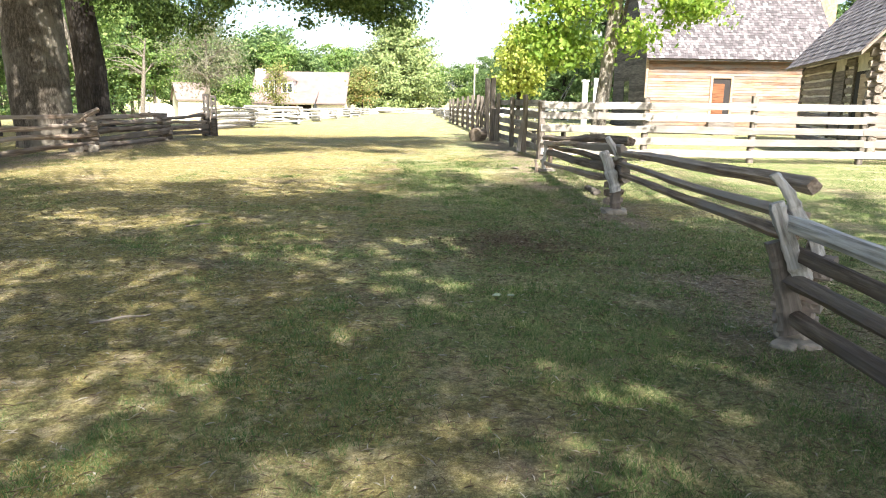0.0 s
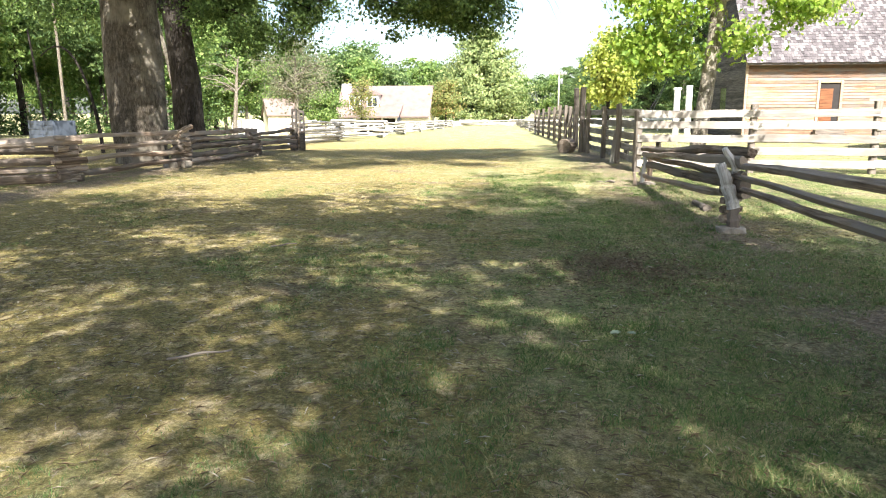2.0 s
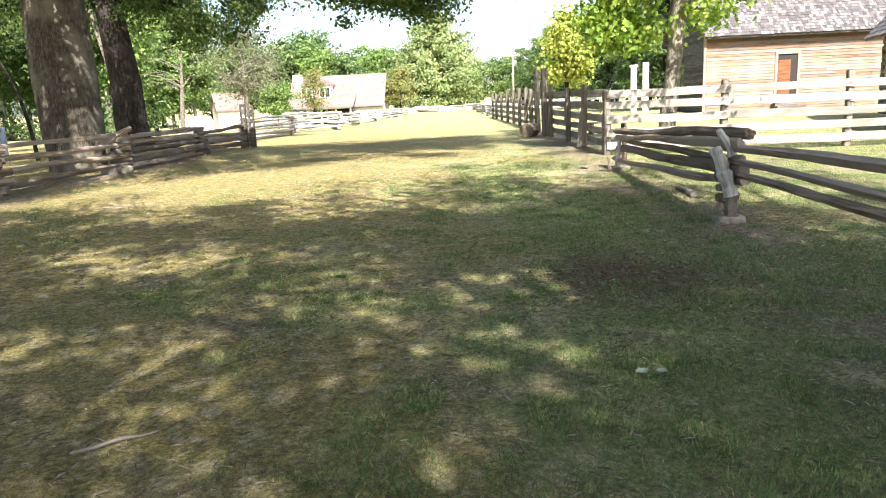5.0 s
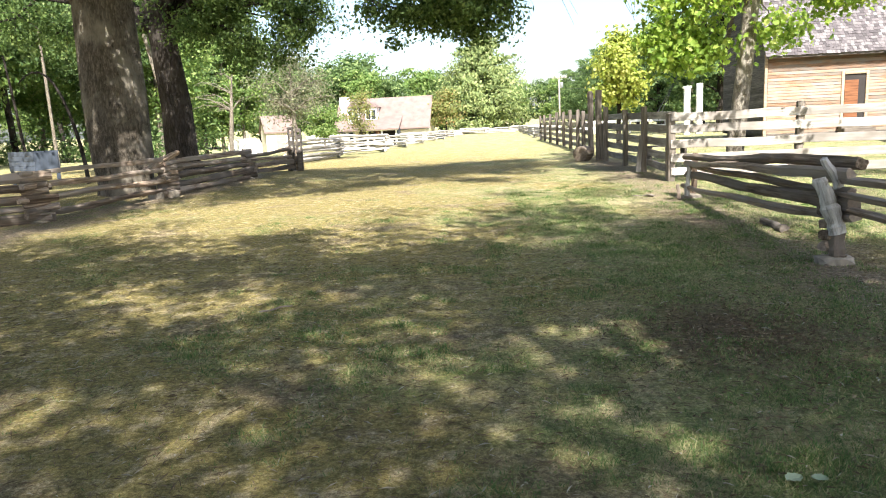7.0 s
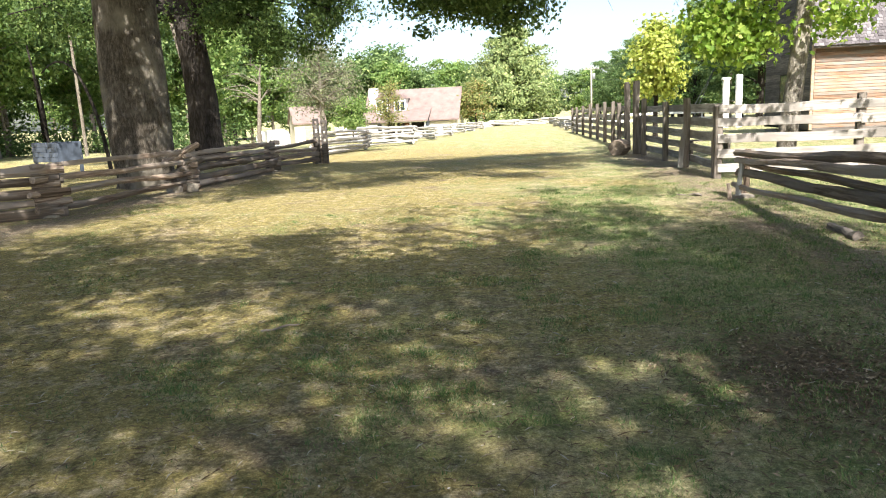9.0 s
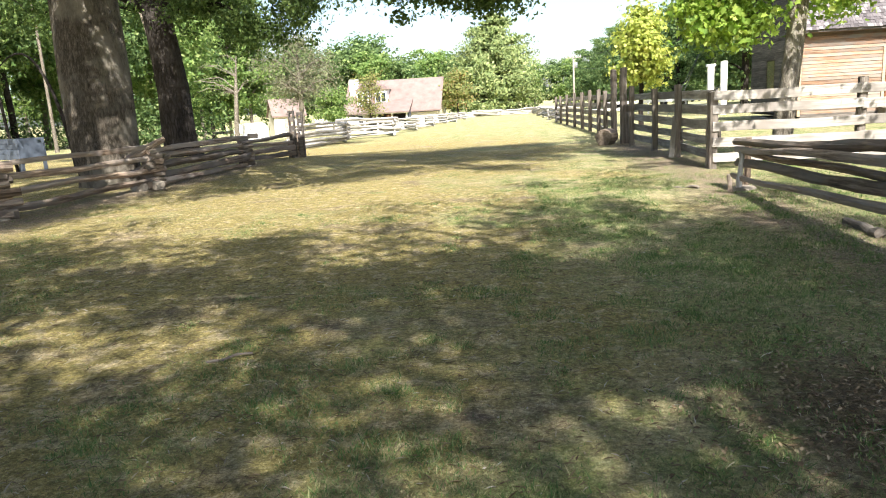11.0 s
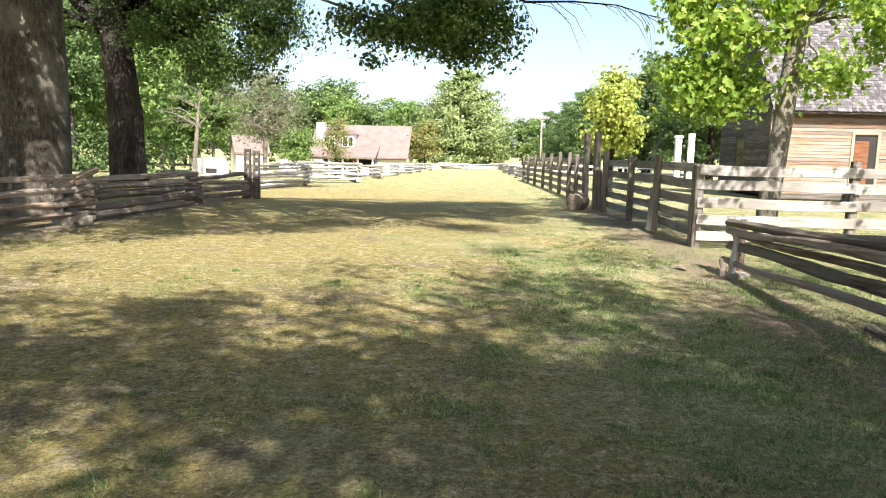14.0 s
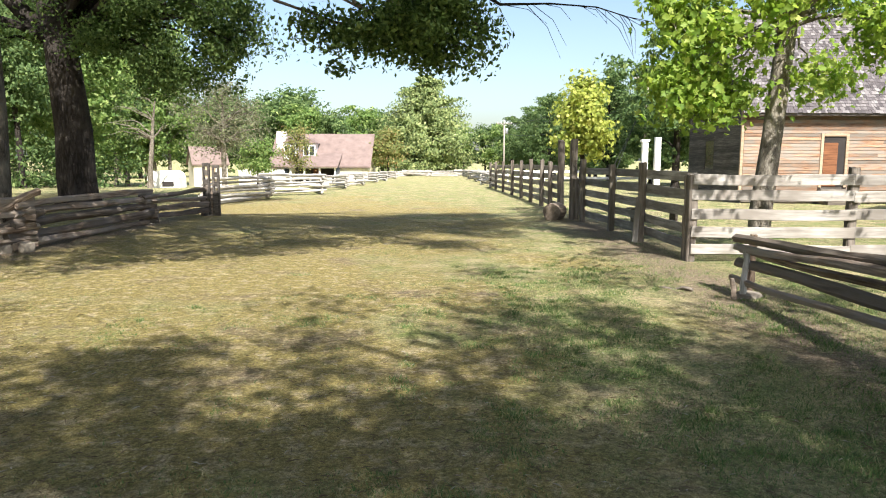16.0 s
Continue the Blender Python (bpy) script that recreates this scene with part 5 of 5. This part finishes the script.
def barn():
    x, y = -16.3, 92.0
    b = thing("visitor_building", "cream long house with red-brown roof, white dormers and open porch", "building", (x, y, gz(x, y)))
    gable_block(b, -4.8, 6.7, 0, 9, 2.55, 6.2, CREAM, ROOFRED)
    # porch before the door, its roof a lean-to with a closed end
    for px in (-2.2, -0.6, 1.2, 3.0):
        boxy("porch_post", (px, -2.1, 0), (px + 0.2, -1.9, 2.3), WHITE, b)
    v = [(-2.6, -2.5, 2.25), (3.5, -2.5, 2.25), (3.5, 1.4, 3.75), (-2.6, 1.4, 3.75), (-2.6, -2.5, 2.1), (3.5, -2.5, 2.1), (3.5, 1.4, 3.6), (-2.6, 1.4, 3.6)]
    part("porch_roof", mesh_of("porch_roof", v, [(0, 1, 2, 3), (7, 6, 5, 4), (0, 4, 5, 1), (3, 2, 6, 7), (0, 3, 7, 4), (1, 5, 6, 2)], ROOFRED), b)
    boxy("porch_beam", (-2.4, -2.12, 2.0), (3.3, -1.92, 2.09), WHITE, b)
    # end wall in dark blue-grey, standing for the purplish shade at the porch end
    boxy("shaded_porch_end_wall", (3.2, -1.85, 0), (3.34, -0.01, 2.4), SHADEGREYPAINT, b)
    # flat dark panel standing for the shade in the recess under the porch
    boxy("doorway", (-2.0, -0.03, 0.1), (3.1, -0.002, 2.3), DARK, b, "dark panel standing for the shade under the porch")
    boxy("door", (0.2, -0.07, 0.1), (1.1, -0.031, 2.1), DOORWOOD, b)
    boxy("porch_counter", (1.6, -1.7, 0), (2.6, -1.3, 1.0), WHITE, b)
    for wx in (-2.7, -0.4):
        w = boxy("dormer", (wx - 0.75, 0.6, 3.0), (wx + 0.75, 2.9, 5.0), WHITE, b, "white dormer window")
        for sx_ in (-0.34, 0.34):
            boxy("pane", (wx + sx_ - 0.26, 0.56, 3.5), (wx + sx_ + 0.26, 0.599, 4.6), GLASSDARK, w, "", 0.005, w.matrix_basis.inverted())
        roof = [(wx - 0.95, 0.4, 4.95), (wx, 0.4, 5.6), (wx + 0.95, 0.4, 4.95), (wx - 0.95, 3.3, 4.95), (wx, 3.3, 5.6), (wx + 0.95, 3.3, 4.95)]
        part("dormer_roof", mesh_of("dormer_roof", roof, [(0, 1, 4, 3), (1, 2, 5, 4), (0, 2, 1), (3, 4, 5), (0, 3, 5, 2)], ROOFRED), b)
    for wx in (-3.9, -3.0):
        q = boxy("window", (wx - 0.35, -0.04, 0.9), (wx + 0.35, -0.002, 2.0), WHITE, b)
        boxy("pane", (wx - 0.27, -0.06, 1.0), (wx + 0.27, -0.041, 1.9), GLASSDARK, q, "", 0.005, q.matrix_basis.inverted())
    boxy("eave_board", (-5.0, -0.36, 2.0), (6.9, -0.3, 2.2), DARK, b)
    boxy("chimney", (-4.7, 2.2, 4.0), (-3.6, 3.2, 6.4), WHITE, b, "white chimney")


def far_shed():
    x, y = -25.4, 82.0
    s = thing("shed", "small cream shed with red-brown gable roof", "shed", (x, y, gz(x, y)), 30)
    gable_block(s, -1.7, 1.7, -1.5, 1.5, 2.6, 4.2, CREAM, ROOFRED, 0.2)
    boxy("door", (-0.6, -1.54, 0.1), (0.5, -1.502, 2.0), TRIM, s)
    w = thing("low_wall", "long low cream wall behind the small trees", "wall", (-21.4, 88.5, gz(-21, 88)), 4)
    boxy("wall", (-2.6, -0.15, 0), (2.4, 0.15, 1.7), CREAM, w)
    boxy("coping", (-2.7, -0.22, 1.7), (2.5, 0.22, 1.8), WHITE, w)


def white_cover():
    x, y = -21.0, 60.0
    v = thing("well_cover", "low white vaulted well cover with a dark opening", "well cover", (x, y, gz(x, y)), 4)
    prof = [(-1.15, 0), (-1.15, 0.85), (-1.05, 1.1), (-0.7, 1.28), (0.6, 1.3), (0.95, 1.15), (1.12, 0.8), (1.15, 0)]
    part("shell", mesh_of("shell", *loft([[(a, t, b) for a, b in prof] for t in (-0.9, 0.9)]), WHITE), v)
    boxy("opening", (-0.1, -0.93, 0.12), (0.75, -0.902, 0.5), DARK, v)


barn()
far_shed()
white_cover()

# grey plank box behind the left fence
box = thing("wagon_box", "blue-grey plank box standing behind the rail fence", "box", (-15.9, 26.5, gz(-15.9, 26.5)), -28)
for k in range(4):
    plank("board", (-1.0, -0.42, 0.62 + 0.17 * k), (0.02, -0.42, 0.62 + 0.17 * k), 0.03, 0.16, SHADEGREYPAINT, box)
    plank("board", (0.05, -0.42, 0.62 + 0.17 * k), (0.72, -0.42, 0.62 + 0.17 * k), 0.03, 0.16, SHADEGREYPAINT, box)
    plank("board", (-1.0, 0.42, 0.62 + 0.17 * k), (0.72, 0.42, 0.62 + 0.17 * k), 0.03, 0.16, SHADEGREYPAINT, box)
for x in (-0.97, 0.69):
    boxy("end_panel", (x - 0.02, -0.4, 0.55), (x + 0.02, 0.4, 1.2), SHADEGREYPAINT, box)
    for y in (-0.36, 0.36):
        boxy("leg", (x - 0.05, y - 0.05, 0), (x + 0.05, y + 0.05, 0.549), SHADEGREYPAINT, box)
boxy("bottom", (-0.94, -0.4, 0.552), (0.66, 0.4, 0.6), SHADEGREYPAINT, box)

# white posts in the yard
wp = thing("post_frame", "tall white-painted double post frame in the yard", "frame", (12.8, 52, gz(12.8, 52)))
boxy("post", (-0.55, -0.17, 0), (-0.2, 0.17, 3.0), WHITE, wp)
boxy("post", (0.25, -0.17, 0), (0.6, 0.17, 3.3), WHITE, wp)
boxy("cap", (-0.62, -0.22, 3.0), (-0.13, 0.22, 3.16), WHITE, wp)

# white rail fence along the far side of the yard
rail = thing("white_rail_fence", "long white two-rail fence across the far yard", "fence")
for k in range(12):
    x, y = 5.0 + 3.0 * k, 66.0
    boxy("post", (x - 0.06, y - 0.06, gz(x, y) - 0.05), (x + 0.06, y + 0.06, gz(x, y) + 1.15), WHITE, rail)
    if k < 11:
        for h in (1.0, 0.5):
            plank("rail", (x, y - 0.08, gz(x, y) + h), (x + 3.0, y - 0.08, gz(x + 3, y) + h), 0.03, 0.2, WHITE, rail)

# bench behind the lane fence
bench = thing("garden_bench", "plain dark wooden bench on the yard grass", "bench", (5.6, 26.0, gz(5.6, 26)), 8)
for k in range(3):
    plank("slat", (-0.7, -0.16 + 0.14 * k, 0.46), (0.7, -0.16 + 0.14 * k, 0.46), 0.12, 0.035, POST, bench)
for x in (-0.55, 0.55):
    boxy("leg", (x - 0.04, -0.2, 0), (x + 0.04, 0.16, 0.44), POST, bench)


# ---------------------------------------------------------------- poles and wires
def utility_pole(x, y, h, turn, label):
    p = thing("utility_pole", label, "utility pole", (x, y, gz(x, y)), turn, "utility poles")
    rings = [[(r * math.cos(a), r * math.sin(a), z) for a in np.linspace(0, 2 * np.pi, 10, endpoint=False)] for z, r in ((-0.1, 0.16), (h * 0.5, 0.135), (h, 0.11))]
    part("shaft", mesh_of("shaft", *loft(rings), POLEWOOD, True), p)
    plank("crossarm", (-1.1, -0.16, h - 0.45), (1.1, -0.16, h - 0.45), 0.1, 0.12, POLEWOOD, p)
    for k in (-1.0, -0.4, 0.4, 1.0):
        boxy("insulator", (k - 0.05, -0.21, h - 0.388), (k + 0.05, -0.11, h - 0.2), WHITE, p)
    rings = [[(0.35 + r * math.cos(a), -0.02 + r * math.sin(a), z) for a in np.linspace(0, 2 * np.pi, 12, endpoint=False)] for z, r in ((h - 1.9, 0.2), (h - 1.85, 0.23), (h - 1.15, 0.23), (h - 1.1, 0.2))]
    part("transformer", mesh_of("transformer", *loft(rings), METAL, True), p)


utility_pole(8.2, 112, 8.0, 0, "wooden utility pole with crossarm and transformer")
utility_pole(15.2, 62, 8.6, 0, "wooden utility pole beside the yard")


def cable(name, label, ends):
    c = thing(name, label, "cable")
    for a, b, sag in ends:
        a, b = np.array(a, float), np.array(b, float)
        us = np.linspace(0, 1, 14)
        pts = a + np.outer(us, b - a) - np.outer(4 * us * (1 - us), (0, 0, sag))
        pl = Pile()
        pl.add_rings(tube(pts, [0.018] * 14, 5))
        part("wire", pl.mesh("wire", WIRE), c)


cable("power_line", "slack black power lines between the poles", [((8.2 + k, 112, 7.0), (15.2 + k, 62, 8.2), 1.2) for k in (-1.0, 1.0)] + [((8.2, 112, 5.6), (15.2, 62, 6.6), 1.4)] + [((15.2, 62, 6.4), (9.4, 50.0, 0.0), 0.0), ((15.2, 62, 7.0), (9.9, 50.5, 0.0), 0.0)])


# ---------------------------------------------------------------- ground cover
def grass_field():
    r_ = np.random.default_rng(17)
    n = 1250000
    # denser close to the walked line, thinning out with distance
    y = 1.2 + 24 * r_.beta(1.0, 2.3, n)
    x = 0.9 + r_.uniform(-1, 1, n) * (2.5 + 0.62 * y)
    # tufts of longer, greener blades
    m = 1700
    ty, tx = 1.5 + 18 * r_.beta(1.0, 1.5, m), 1.2 + r_.normal(0, 2.0, m)
    per = r_.integers(20, 110, m)
    tuft = np.repeat(np.arange(m), per)
    rad = r_.uniform(0.03, 0.11, m)[tuft]
    x = np.concatenate([x, tx[tuft] + r_.normal(0, 1, len(tuft)) * rad])
    y = np.concatenate([y, ty[tuft] + r_.normal(0, 1, len(tuft)) * rad])
    tall = np.concatenate([np.zeros(n, bool), np.ones(len(tuft), bool)])
    cell = {}

    def cover(a, b):
        key = (int(a * 5), int(b * 5))
        if key not in cell:
            u, v = key[0] / 5, key[1] / 5
            cell[key] = 0.24 + 1.4 * noise.noise((u * 0.55, v * 0.45, 2)) + 1.3 * noise.noise((u * 1.7, v * 1.7, 7)) + 0.55 * max(-0.8, min(1.1, (u - 0.5) / 1.3)), gz(u, v)
        return cell[key]
    both = np.array([cover(a, b) for a, b in zip(x, y)])
    p, z = both[:, 0], both[:, 1]
    keep = (r_.uniform(0, 1, len(x)) < np.clip(p, 0.04, 1)) | (tall & (p > 0.15))
    x, y, p, z, tall = x[keep], y[keep], p[keep], z[keep], tall[keep]
    n = len(x)
    h = r_.gamma(3, 0.0030, n) * (0.6 + 0.6 * np.clip(p, 0, 1)) + 0.006
    h = np.where(tall, h * 1.5 + 0.004, h)
    a = r_.uniform(0, 6.283, n)
    lean = np.where(tall, r_.uniform(0.5, 2.0, n), r_.uniform(0.8, 3.0, n)) * h
    w = r_.uniform(0.0011, 0.0026, n) * (1 + y / 7)
    dx, dy = np.cos(a), np.sin(a)
    v = np.empty((n, 3, 3))
    v[:, 0] = np.stack([x - dy * w, y + dx * w, z - 0.01], 1)
    v[:, 1] = np.stack([x + dy * w, y - dx * w, z - 0.01], 1)
    v[:, 2] = np.stack([x + dx * lean, y + dy * lean, z + h], 1)
    ob = new("grass", fast_mesh("grass", v.reshape(-1, 3), np.arange(n * 3).reshape(n, 3), GRASS))
    tagged(ob, "short sparse green and straw-coloured grass blades", "grass", kind="stuff")


grass_field()

r8 = np.random.default_rng(23)
cx, cy = r8.uniform(-9, 7, 30000), 1 + 20 * r8.beta(1, 1.7, 30000)
cc = np.stack([cx, cy, [gz(a, b) + 0.012 for a, b in zip(cx, cy)]], 1)
tagged(new("leaf_litter", leaf_mesh("leaf_litter", cc, 0.016, DRYLEAF, r8, 0.0, 0.6, None, 0.15)), "scattered bits of dry leaf and straw", "leaf litter", kind="stuff")

sx_, sy_ = r8.uniform(-6, 6, 26000), 1 + 14 * r8.beta(1, 1.9, 26000)
sc_ = np.stack([sx_, sy_, [gz(a, b) + 0.011 for a, b in zip(sx_, sy_)]], 1)
tagged(new("dry_straw", leaf_mesh("dry_straw", sc_, 0.06, DRYLEAF, r8, 0.0, 0.07, None, 0.12)), "matted dry stalks and straw on the lane", "straw", kind="stuff")

mx, my = 2.3 + r8.normal(0, 0.55, 2600), 8.0 + r8.normal(0, 0.65, 2600)
mc = np.stack([mx, my, [gz(a, b) + 0.014 for a, b in zip(mx, my)]], 1)
tagged(new("leaf_mulch", leaf_mesh("leaf_mulch", mc, 0.034, MULCH, r8, 0.0, 0.4, None, 0.2)), "dark brown patch of dead leaves on the grass", "leaf litter", kind="stuff")


def fallen_leaf(x, y, turn, size):
    """A pale fallen leaf, curled, lying on the grass."""
    ob = thing("fallen_leaf", "pale green fallen leaf lying on the grass", "leaf", (x, y, gz(x, y) + 0.015), turn, "fallen leaves")
    n = 7
    v = []
    for i in range(n):
        t = i / (n - 1)
        w = 0.42 * math.sin(math.pi * min(1, t * 0.96 + 0.04)) ** 0.7 * (1 + 0.25 * (i % 2))
        for s in (-1, 0, 1):
            v.append((size * (t - 0.5), size * w * s, size * (0.14 * abs(s) + 0.06 * t)))
    f = [(i * 3 + j, i * 3 + j + 1, i * 3 + j + 4, i * 3 + j + 3) for i in range(n - 1) for j in (0, 1)]
    part("blade", mesh_of("blade", v, f, LEAFPALE), ob)


LEAFPALE = plain("pale_leaf", (0.29, 0.34, 0.22), 0.6, 0.1, 20)
fallen_leaf(1.88, 5.86, 20, 0.075)
fallen_leaf(1.985, 5.86, -30, 0.065)
stick = thing("fallen_stick", "short grey stick lying on the lane", "stick", (-1.43, 8.9, gz(-1.43, 8.9)))
split_rail("twig", (-0.13, -0.05, 0.012), (0.15, 0.06, 0.018), 0.009, POST, stick, 0.012)
stick = thing("fallen_stick", "short grey stick lying on the lane", "stick", (-0.75, 5.2, gz(-0.75, 5.2)))
split_rail("twig", (-0.16, -0.12, 0.012), (0.15, 0.12, 0.018), 0.008, POST, stick, 0.012)
